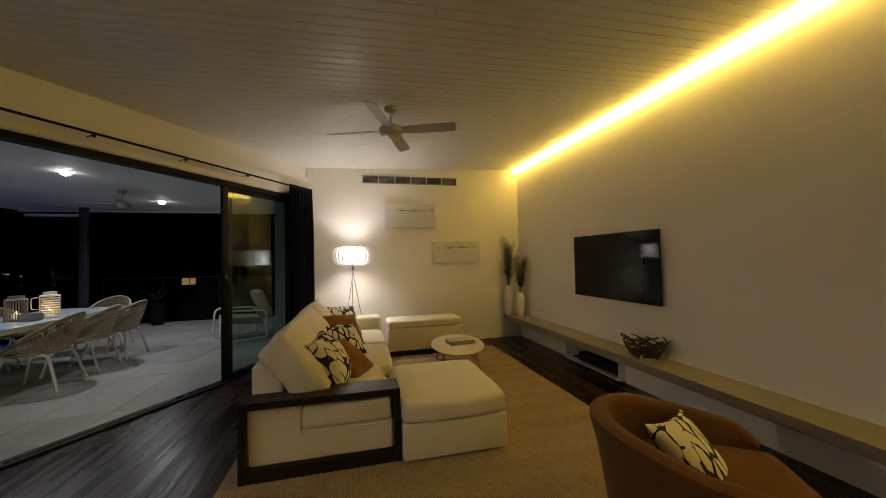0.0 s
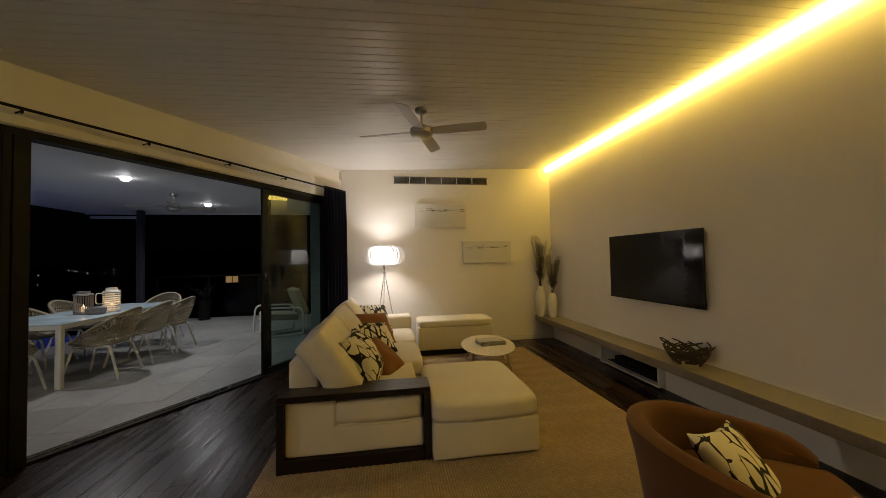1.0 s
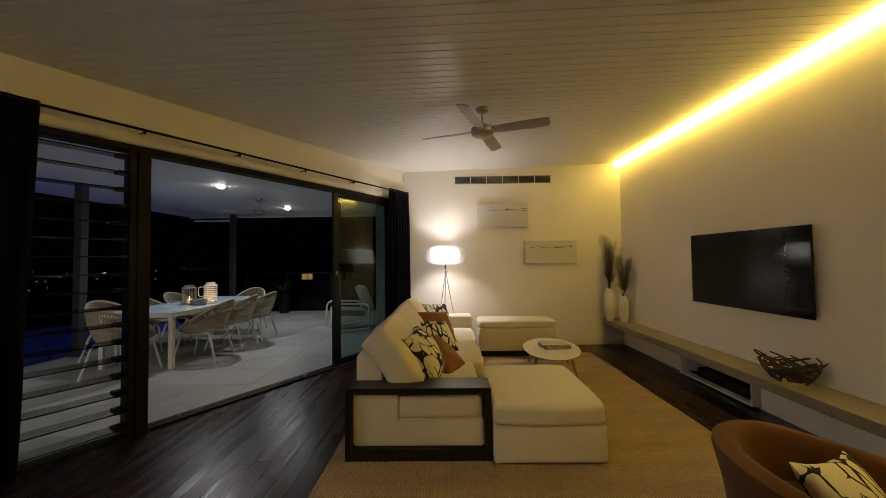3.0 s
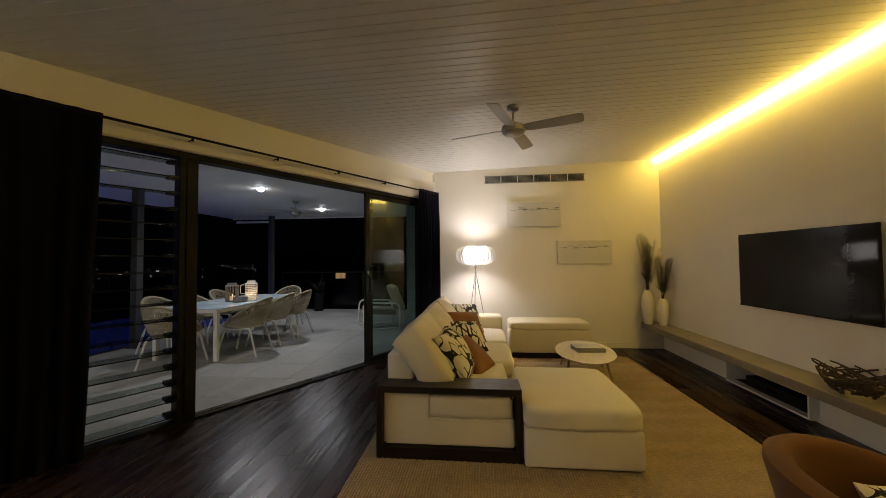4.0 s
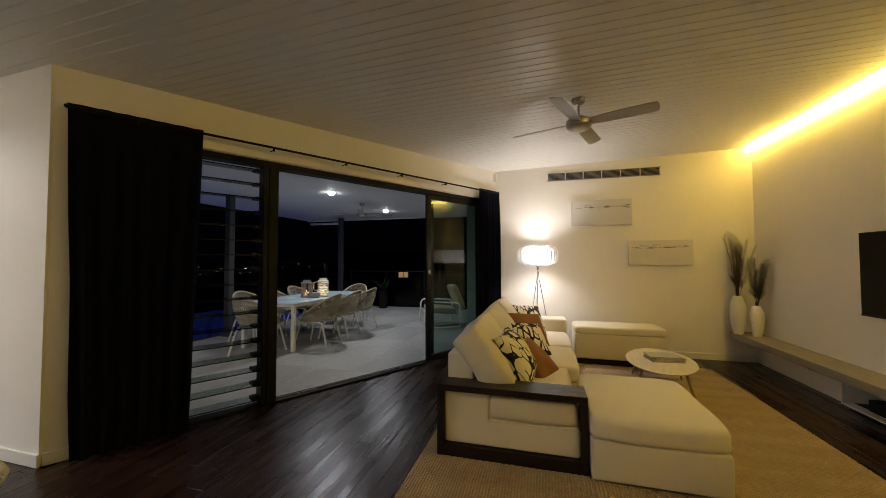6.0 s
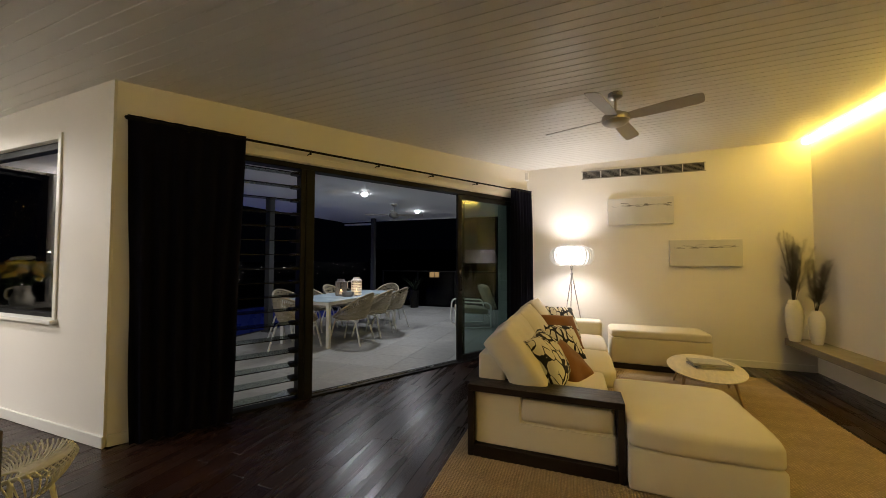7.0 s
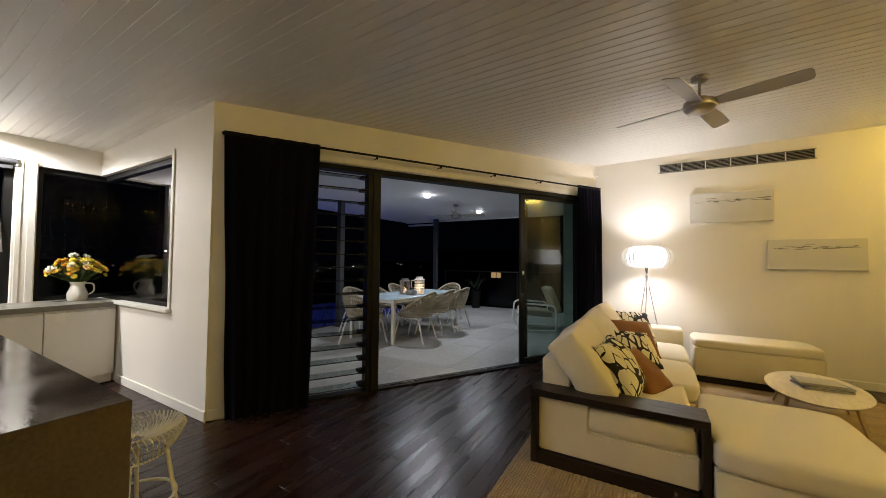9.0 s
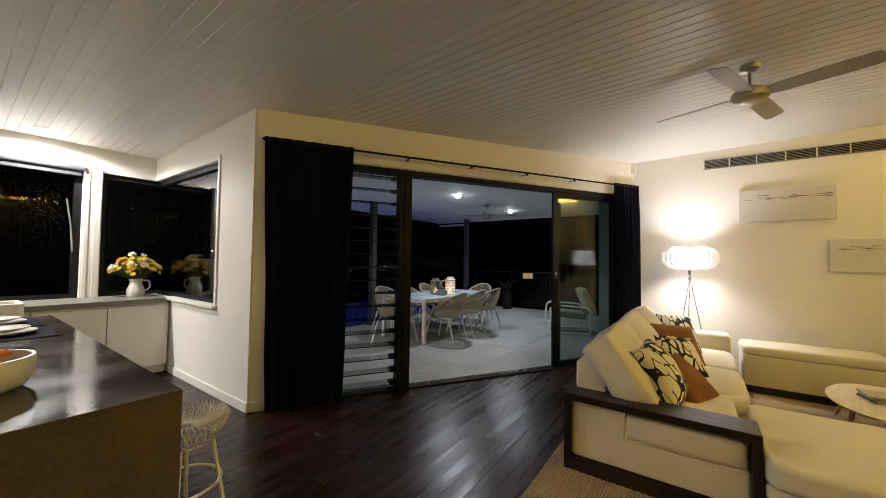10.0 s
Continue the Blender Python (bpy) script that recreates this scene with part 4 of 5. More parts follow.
def make_vase(x, y, h, r, twigs, reach, seed):
    v = thing("vase", pose(x, y, 0.410), "tall white ceramic vase holding dry dark branches", "vase", "vases")
    prof = [(0, 0), (r * 0.55, 0), (r * 0.62, 0.008), (r * 0.85, h * 0.25), (r, h * 0.55), (r * 0.93, h * 0.78), (r * 0.62, h * 0.95), (r * 0.52, h),
            (r * 0.45, h), (r * 0.5, h * 0.94), (r * 0.5, h * 0.7), (0, h * 0.7)]
    part("body", lathe(prof, 36), CERAMIC, v, smooth=50)
    rr = random.Random(seed)
    for k in range(twigs):
        a, spread = rr.uniform(0, 6.28), rr.uniform(0.16, 0.50)
        top = reach * rr.uniform(0.72, 1.0)
        dx, dy = math.cos(a) * spread * 0.42, math.sin(a) * spread * 0.3
        if dx + x > X_TV - 0.05:
            dx = X_TV - 0.05 - x
        if dy + y > Y_BACK - 0.05:
            dy = Y_BACK - 0.05 - y
        bm = bmesh.new()
        pts = []
        for i in range(9):
            s = i / 8
            pts.append(Vector((dx * s ** 1.3 + 0.008 * noise.noise(Vector((s * 4, k, seed))), dy * s ** 1.3, h * 0.72 + (top + h * 0.28) * s)))
        tube(pts, [0.0035 * (1 - 0.75 * i / 8) for i in range(9)], 5, bm)
        for i in range(64):
            s = 0.30 + 0.69 * i / 64
            q = pts[int(s * 8)].lerp(pts[min(8, int(s * 8) + 1)], s * 8 - int(s * 8))
            b = rr.uniform(0, 6.28)
            ln = rr.uniform(0.05, 0.12) * (1.15 - 0.6 * s)
            e = q + Vector((math.cos(b) * ln * 0.8, math.sin(b) * ln * 0.8, ln * 0.8))
            e.x = min(e.x, X_TV - 0.02 - x)
            e.y = min(e.y, Y_BACK - 0.02 - y)
            tube([q, q.lerp(e, 0.5) + Vector((0, 0, -0.006)), e], [0.0021, 0.0016, 0.0009], 4, bm)
        part("branch", bm, TWIG, v, "dry feathery branch")


make_vase(2.555, 5.68, 0.510, 0.088, 13, 0.88, 2)
make_vase(2.700, 5.54, 0.400, 0.079, 10, 0.64, 4)


def make_twig_bowl():
    b = thing("twig_bowl", pose(2.67, 2.86, 0.410), "open bowl of tangled dark driftwood branches", "bowl")
    rr = random.Random(6)
    for k in range(60):
        a = rr.uniform(0, 6.28)
        span = rr.uniform(0.7, 2.0) * rr.choice((-1, 1))
        z0, z1 = rr.uniform(0.0, 0.10), rr.uniform(0.06, 0.21)
        pts = []
        for i in range(7):
            s = i / 6
            z = z0 + (z1 - z0) * s
            ra = 0.10 + 0.60 * (z ** 0.75) * 0.86 + 0.012 * noise.noise(Vector((k, s * 3, 0)))
            aa = a + span * s
            x = min(math.cos(aa) * ra * 0.62, X_TV - 2.67 - 0.02)
            pts.append(Vector((x, math.sin(aa) * ra, max(z + 0.012 * noise.noise(Vector((s * 3, k, 5))), 0.012))))
        r0 = rr.uniform(0.007, 0.014)
        part("branch", tube(pts, [r0 * (1 - 0.5 * i / 6) for i in range(7)], 6), DRIFT, b, smooth=50)


make_twig_bowl()


def make_armchair():
    front = Vector((0.85, -0.527, 0))
    a = thing("tub_armchair", Matrix(), "rust velvet tub armchair with a rounded back", "armchair")
    a.matrix_basis = pose(1.455, 1.265, 0.013, 0, 0, math.degrees(math.atan2(front.y, front.x)))   # local x is the front
    bm = bmesh.new()
    n, rows = 60, []
    for i in range(n + 1):
        q = -1 + 2 * i / n
        phi = math.pi + q * radians(112)
        reach_ = 0.20 * max(0.0, (abs(q) - 0.70) / 0.30)
        back = 1 - min(1, abs(q)) ** 2.6
        top = 0.51 + 0.16 * back - 0.06 * max(0.0, (abs(q) - 0.9) / 0.1) ** 2
        ring = []
        rx, ry = 0.42, 0.40
        flare = 0.03
        for (rr_, zz) in ((0.80, 0.05), (0.90, 0.25), (0.99, 0.50), (1.03 + flare, top - 0.045), (1.025 + flare, top - 0.018), (1.0, top - 0.003), (0.945, top), (0.89, top - 0.008),
                         (0.85, top - 0.03), (0.83, top - 0.06), (0.775, 0.47), (0.72, 0.34)):
            z = min(zz, top)
            ring.append(bm.verts.new((math.cos(phi) * rx * rr_ + reach_, math.sin(phi) * (ry if q > 0 else 0.36) * rr_, z)))
        rows.append(ring)
    for A, B in zip(rows, rows[1:]):
        for k in range(len(A) - 1):
            bm.faces.new((A[k], A[k + 1], B[k + 1], B[k]))
    bm.faces.new(rows[0])
    bm.faces.new(list(reversed(rows[-1])))
    bmesh.ops.recalc_face_normals(bm, faces=bm.faces)
    part("tub_back", bm, RUST, a, smooth=45)
    part("seat", moved(cushion(0.66, 0.60, 0.16, 0.3, 0.34, 14, 0.004, 2), pose(0.07, 0, 0.36)), RUST, a, smooth=60)
    part("base", box(-0.26, 0.34, -0.27, 0.27, 0.06, 0.29, 0.06, 4), RUST, a, smooth=50)
    for x, y in ((-0.2, -0.2), (-0.2, 0.2), (0.26, -0.2), (0.26, 0.2)):
        part("foot", tube([(x, y, 0.07), (x * 1.05, y * 1.05, 0.0)], [0.018, 0.013], 10), WENGE, a)


make_armchair()
scatter((1.44, 1.28, 0.485), 28, 40, -8, 0.39, 0.15, PATTERN, "cream cushion with black brush strokes in the armchair", 9)


# curtains on a black rod
def make_curtain(s0, s1, folds, depth, label, flare=0.03, seed=1):
    c = thing("curtain", LEFT @ pose((s0 + s1) / 2, -0.10, 0), label, "curtain", "curtains")
    bm = bmesh.new()
    w = s1 - s0
    n, m_ = folds * 12, 22
    grid = []
    for j in range(m_ + 1):
        z = 0.008 + (2.518 - 0.008) * j / m_
        t = j / m_
        row = []
        for i in range(n + 1):
            u = i / n
            ph = u * folds * 2 * math.pi + 0.8 * noise.noise(Vector((u * 5, seed, t * 1.3)))
            d = depth * (0.22 + 0.95 * min(1.0, (1 - t) * 5)) * math.sin(ph) * (0.7 + 0.6 * noise.noise(Vector((u * 7, seed * 3, 0))))
            x = (u - 0.5) * w * (1 + flare * (1 - t) * 2) + 0.012 * noise.noise(Vector((u * 4, t * 3, seed)))
            row.append(bm.verts.new((x, min(d, 0.06), z)))
        grid.append(row)
    for A, B in zip(grid, grid[1:]):
        for i in range(n):
            bm.faces.new((A[i], A[i + 1], B[i + 1], B[i]))
    bmesh.ops.solidify(bm, geom=list(bm.faces), thickness=0.003)
    part("cloth", bm, CURTAIN, c, smooth=70)
    for k in range(folds):
        x = (-0.5 + (k + 0.5) / folds) * w
        part("ring", tube([(x + 0.0, 0.014 * math.cos(q), 2.490 + 0.014 * math.sin(q)) for q in np.linspace(0, 6.283, 12, endpoint=False)], 0.003, 5, closed=True), BLACK, c)


make_curtain(0.07, 0.87, 7, 0.034, "drawn-back black cloth curtain hanging to the floor", flare=-0.08, seed=2)
make_curtain(4.42, 4.92, 7, 0.042, "bunched black cloth curtain beside the glass door", flare=0.01, seed=5)
rod = thing("curtain_rod", LEFT @ pose(2.5, -0.10, 2.492), "slim black curtain rod on small brackets", "curtain rod")
part("pole", tube([(-2.42, 0, 0), (2.40, 0, 0)], 0.011, 10), BLACK, rod)
for x in (-2.43, 2.38):
    part("finial", moved(lathe([(0, -0.02), (0.014, -0.012), (0.017, 0), (0.014, 0.012), (0, 0.02)], 14), pose(x, 0, 0, 0, 90, 0)), BLACK, rod, smooth=60)
for s in (0.45, 1.44, 2.20, 2.96, 3.72, 4.60):
    part("bracket", box(s - 2.5 - 0.008, s - 2.5 + 0.008, -0.010, 0.010, -0.034, -0.008, 0.002, 1), BLACK, rod)
    part("bracket_arm", box(s - 2.5 - 0.004, s - 2.5 + 0.004, 0.008, 0.098, -0.020, -0.012, 0.001, 1), BLACK, rod)


# ---- deck furniture ----
def make_dining_table():
    t = thing("dining_table", pose(-4.19, 5.82, -0.004), "white metal outdoor table with a pale frosted glass top", "table")
    w, l, z = 0.50, 1.13, 0.735
    for sx, sy in ((1, 1), (1, -1), (-1, 1), (-1, -1)):
        part("leg", box(sx * w - 0.03 - 0.03 * sx, sx * w + 0.03 - 0.03 * sx, sy * l - 0.03 - 0.03 * sy, sy * l + 0.03 - 0.03 * sy, 0, z - 0.055, 0.005, 1), WHITE_METAL, t)
    part("apron", box(-w, w, -l, -l + 0.04, z - 0.055, z - 0.005, 0.003, 1), WHITE_METAL, t)
    part("apron", box(-w, w, l - 0.04, l, z - 0.055, z - 0.005, 0.003, 1), WHITE_METAL, t)
    part("apron", box(-w, -w + 0.04, -l + 0.04, l - 0.04, z - 0.055, z - 0.005, 0.003, 1), WHITE_METAL, t)
    part("apron", box(w - 0.04, w, -l + 0.04, l - 0.04, z - 0.055, z - 0.005, 0.003, 1), WHITE_METAL, t)
    part("tabletop", box(-w, w, -l, l, z - 0.004, z + 0.006, 0.003, 1), FROST, t, "pale frosted glass top")


make_dining_table()


def make_dining_chair(at, tmpl=None):
    if tmpl:
        return copy_thing(tmpl, at)
    c = thing("dining_chair", at, "taupe woven rope tub chair on white metal legs", "chair", "chairs round the outdoor table")
    half = radians(134)

    def rim(q):
        a = math.pi + q * half
        x = math.cos(a) * 0.335 - 0.03 * max(0.0, -math.cos(a))
        return Vector((x, math.sin(a) * 0.30, 0.455 + 0.395 * max(0.0, (0.24 - x) / 0.605) ** 0.95))

    def low(q, s=1.0):
        a = math.pi + q * half * 1.0
        return Vector((math.cos(a) * 0.235 * s + 0.01, math.sin(a) * 0.24 * s, 0.425))

    part("rim", tube([rim(q) for q in np.linspace(-1, 1, 33)], 0.018, 8), ROPE, c, "rope-wrapped rim", 60)
    part("seat_ring", tube([(math.cos(a) * 0.25 + 0.02, math.sin(a) * 0.255, 0.43) for a in np.linspace(0, 6.283, 28, endpoint=False)], 0.011, 8, closed=True), ROPE, c, smooth=60)
    bm = bmesh.new()
    n = 46
    for k in range(n + 1):
        q = -0.97 + 1.94 * k / n
        for d in (-0.17, 0.17):
            q1 = max(-0.99, min(0.99, q + d))
            a, b = low(q), rim(q1)
            mid = (a + b) / 2
            out = Vector((mid.x, mid.y, 0)).normalized() * 0.028
            tube([a, a.lerp(b, 0.33) + out, a.lerp(b, 0.66) + out, b], 0.0048, 4, bm)
    for f in (0.16, 0.33, 0.5, 0.67, 0.84):
        tube([low(q).lerp(rim(q), f) + Vector((low(q).x, low(q).y, 0)).normalized() * 0.03 for q in np.linspace(-0.95, 0.95, 25)], 0.0045, 4, bm)
    part("woven_back", bm, ROPE, c, "open woven rope")
    bm = bmesh.new()
    for k in range(15):
        x = -0.20 + 0.40 * k / 14
        hw = 0.235 * math.sqrt(max(0, 1 - (x / 0.235) ** 2))
        tube([(x + 0.02, -hw, 0.43), (x + 0.02, 0, 0.418), (x + 0.02, hw, 0.43)], 0.0075, 4, bm)
        tube([(-hw + 0.02, x, 0.432), (0.02, x, 0.422), (hw + 0.02, x, 0.432)], 0.0075, 4, bm)
    part("woven_seat", bm, ROPE, c)
    for s in (-1, 1):
        pts = bend([(0.30, s * 0.265, 0.0), (0.20, s * 0.215, 0.413), (-0.17, s * 0.215, 0.413), (-0.29, s * 0.265, 0.0)], 0.06, 6)
        part("leg_frame", tube(pts, 0.015, 8), WHITE_METAL, c, "bent white metal leg tube", 60)
    return c


first = make_dining_chair(pose(-3.60, 5.20, -0.004, 0, 0, 186))
for x, y, a in ((-3.60, 5.88, 184), (-3.60, 6.55, 178), (-4.92, 5.20, -4), (-4.92, 5.90, 3), (-4.92, 6.60, -2), (-4.17, 4.49, 91), (-4.18, 7.32, 272)):
    make_dining_chair(pose(x, y, -0.004, 0, 0, a), first)


def make_lantern(x, y, r, h, bars, rows, thick, mat, glow_mat, label):
    """A round candle lantern of upright bars and level hoops under a narrower collar."""
    l = thing("lantern", pose(x, y, 0.739), label, "lantern", "lanterns on the table")

    def hoop(rad, z, t):
        return tube([(rad * math.cos(a), rad * math.sin(a), z) for a in np.linspace(0, 6.283, 24, endpoint=False)], t, 6, closed=True)

    part("base", lathe([(0, 0), (r, 0), (r, 0.014), (0, 0.016)], 24), mat, l)
    part("shoulder", lathe([(r * 1.02, h * 0.86), (r * 1.02, h * 0.88), (r * 0.72, h * 0.90), (r * 0.72, h), (r * 0.66, h), (r * 0.66, h * 0.885), (r * 0.98, h * 0.86)], 24), mat, l, smooth=30)
    for k in range(bars):
        a = k * 2 * math.pi / bars
        part("bar", tube([(r * math.cos(a), r * math.sin(a), 0.01), (r * math.cos(a), r * math.sin(a), h * 0.87)], 0.004, 5), mat, l)
    for k in range(rows):
        part("hoop", hoop(r * 1.01, 0.03 + (h * 0.84 - 0.03) * k / max(1, rows - 1), thick), mat, l)
    part("candle", lathe([(0, 0.016), (0.035, 0.016), (0.035, 0.09), (0, 0.09)], 16), glow_mat, l, "candle glowing warm")
    part("flame", lathe([(0, 0.09), (0.008, 0.10), (0.005, 0.118), (0, 0.13)], 8), FLAME, l)
    return l


WAX = glow("candle_wax", (1.0, 0.62, 0.28), 0.4)
GREYISH = material("weathered_lantern", (0.20, 0.19, 0.18), 0.7, vary=0.2)
make_lantern(-4.16, 5.63, 0.098, 0.31, 26, 2, 0.006, GREYISH, WAX, "grey slatted candle lantern on the table")
ln = make_lantern(-3.93, 5.80, 0.092, 0.34, 7, 9, 0.0085, WHITE_METAL, WAX, "white slatted candle lantern glowing on the table")
part("handle", tube(bend([(-0.075, -0.06, 0.27), (-0.13, -0.10, 0.27), (-0.13, -0.10, 0.12), (-0.075, -0.06, 0.12)], 0.05, 6), 0.006, 8), TAN, ln, "curved cane handle", 60)
lamp_light("candle_light", "POINT", (-3.93, 5.80, 0.90), 0.35, (1.0, 0.55, 0.2), 0.02)
lamp_light("candle_light", "POINT", (-4.16, 5.63, 0.88), 0.14, (1.0, 0.55, 0.2), 0.02)
tr = thing("basket", pose(-3.96, 5.56, 0.739), "low round woven grey basket on the table", "basket")
part("side", lathe([(0.09, 0.0), (0.11, 0.03), (0.11, 0.08), (0.10, 0.08), (0.098, 0.03), (0.0, 0.006)], 24), GREYISH, tr)

make_fan((-3.76, 6.97, SOFFIT_Z - 0.24), SOFFIT_Z, BLADE, STEEL, 25, "grey ceiling fan on the deck ceiling")


def make_lounge_chair():
    c = thing("lounge_chair", pose(-2.12, 7.42, -0.004, 0, 0, 208), "white looped metal lounge chair with pale cushions", "lounge chair")
    for s in (-0.33, 0.33):
        pts = bend([(-0.36, s, 0.04), (-0.36, s, 0.52), (0.36, s, 0.56), (0.40, s, 0.02), (-0.36, s, 0.02), (-0.36, s, 0.10)], 0.12, 6)
        part("side_loop", tube(pts, 0.017, 8), WHITE_METAL, c, "bent white metal loop", 60)
    part("cross_bar", tube([(0.30, -0.33, 0.30), (0.30, 0.33, 0.30)], 0.013, 8), WHITE_METAL, c)
    part("cross_bar", tube([(-0.34, -0.33, 0.24), (-0.34, 0.33, 0.24)], 0.013, 8), WHITE_METAL, c)
    part("seat_cushion", moved(cushion(0.66, 0.60, 0.13, 0.3, 0.3, 10), pose(0, 0, 0.36, 0, -5, 0)), ROPE, c, smooth=60)
    part("back_cushion", moved(cushion(0.56, 0.60, 0.13, 0.3, 0.3, 10), pose(-0.36, 0, 0.62, 0, -68, 0)), ROPE, c, smooth=60)


make_lounge_chair()


# Leaves and added pot coloured dark, as if unlit beyond the rail.
def make_palm(x, y, h, seed):
    p = thing("potted_plant", pose(x, y, -0.004), "spiky plant at the deck edge, darkened, in an added pot", "plant")
    part("pot", lathe([(0, 0), (0.12, 0), (0.15, 0.52), (0.135, 0.52), (0.12, 0.48), (0, 0.48)], 20), BLACK, p, smooth=50)
    rr = random.Random(seed)
    bm = bmesh.new()
    for k in range(36):
        a, ln, up = rr.uniform(0, 6.28), rr.uniform(0.35, 0.62) * h, rr.uniform(0.9, 2.0)
        d = Vector((math.cos(a), math.sin(a), 0))
        pv = None
        for i in range(6):
            s = i / 5
            q = Vector((0, 0, 0.49)) + d * ln * s + Vector((0, 0, up * ln * (s - 0.55 * s * s)))
            w = d.cross(Vector((0, 0, 1))) * 0.018 * (1 - s) + Vector((0, 0, 0.0005))
            cur = (bm.verts.new(q - w), bm.verts.new(q + w))
            if pv:
                bm.faces.new((pv[0], pv[1], cur[1], cur[0]))
            pv = cur
    part("leaves", bm, SHADED_LEAF, p)


make_palm(-4.55, 9.75, 0.9, 3)


# ---- kitchen ----
def make_island():
    i = thing("kitchen_island", pose(-2.95, -0.05, 0), "polished brown concrete island bench with a solid end", "kitchen island")
    bm = bmesh.new()
    loop = [(-1.40, 0.905), (1.385, 0.905), (1.385, 0.0), (1.315, 0.0), (1.315, 0.85), (-1.34, 0.85), (-1.34, 0.0), (-1.40, 0.0)]
    fa = [bm.verts.new((x, -0.60, z)) for x, z in loop]
    fb = [bm.verts.new((x, 0.585, z)) for x, z in loop]
    bm.faces.new(fa)
    bm.faces.new(list(reversed(fb)))
    for k in range(8):
        bm.faces.new((fa[(k + 1) % 8], fa[k], fb[k], fb[(k + 1) % 8]))
    bmesh.ops.recalc_face_normals(bm, faces=bm.faces)
    bmesh.ops.bevel(bm, geom=list(bm.edges), offset=0.003, segments=1, affect="EDGES")
    part("waterfall_top", bm, STONE, i, "seamless polished brown concrete")
    part("cupboard", box(-1.335, 1.312, -0.55, 0.25, 0.10, 0.848, 0.003, 1), CABINET, i, "white cupboard front")
    part("kick", box(-1.335, 1.312, -0.50, 0.20, 0.0, 0.10), BLACK, i)


make_island()


def make_stool(at):
    s = thing("bar_stool", at, "white wire bar stool with a round dished seat", "stool")
    R, H = 0.168, 0.655

    def top(r):
        return H + 0.03 - 0.055 * (1 - (r / R) ** 2) if r < R else H + 0.03

    for k in range(54):
        a = k * 2 * math.pi / 54
        pts = []
        for i in range(9):
            q = i / 8
            r = 0.035 + (R - 0.035) * q
            pts.append((math.cos(a + q * 0.75) * r, math.sin(a + q * 0.75) * r, top(r)))
        b = a + 0.75
        pts += [(math.cos(b + 0.05) * (R + 0.012), math.sin(b + 0.05) * (R + 0.012), H + 0.012),
                (math.cos(b + 0.14) * (R - 0.015), math.sin(b + 0.14) * (R - 0.015), H - 0.04),
                (math.cos(b + 0.25) * 0.115, math.sin(b + 0.25) * 0.115, H - 0.085)]
        part("wire", tube(pts, 0.003, 5), TAN, s)
    for r, z in ((0.035, top(0.035)), (0.115, H - 0.085)):
        part("ring", tube([(math.cos(a) * r, math.sin(a) * r, z) for a in np.linspace(0, 6.283, 24, endpoint=False)], 0.004, 6, closed=True), TAN, s)
    for k in range(4):
        a = radians(45 + 90 * k)
        part("leg", tube([(math.cos(a) * 0.11, math.sin(a) * 0.11, H - 0.085), (math.cos(a) * 0.205, math.sin(a) * 0.205, 0)], 0.0085, 8), TAN, s)
    for r, z in ((0.15, 0.38), (0.19, 0.12)):
        part("foot_ring", tube([(math.cos(a) * r, math.sin(a) * r, z) for a in np.linspace(0, 6.283, 28, endpoint=False)], 0.0065, 6, closed=True), TAN, s)


make_stool(pose(-1.89, 0.655, 0.0, 0, 0, 20))

for k, (y0, y1) in enumerate(((1.06, 1.612), (0.505, 1.055), (-0.10, 0.50), (-0.65, -0.105))):
    cb = thing("base_cabinet", pose(-5.56, (y0 + y1) / 2, 0), "white lacquered handleless base cabinet", "cabinet", "kitchen base cabinets")
    h = (y1 - y0) / 2
    part("carcass", box(-0.36, 0.285, -h, h, 0.10, 0.848), CABINET, cb)
    part("door", box(0.287, 0.306, -h + 0.0015, h - 0.0015, 0.105, 0.825, 0.0015, 1), CABINET, cb)
    part("kick", box(-0.36, 0.24, -h, h, 0.0, 0.10), TRIM, cb)
wt = thing("worktop", pose(-5.575, 0.5, 0.855), "smooth grey stone worktop under the windows", "worktop")
part("slab", box(-0.352, 0.345, -1.2, 1.127, -0.005, 0.050, 0.003, 1), COUNTER, wt)


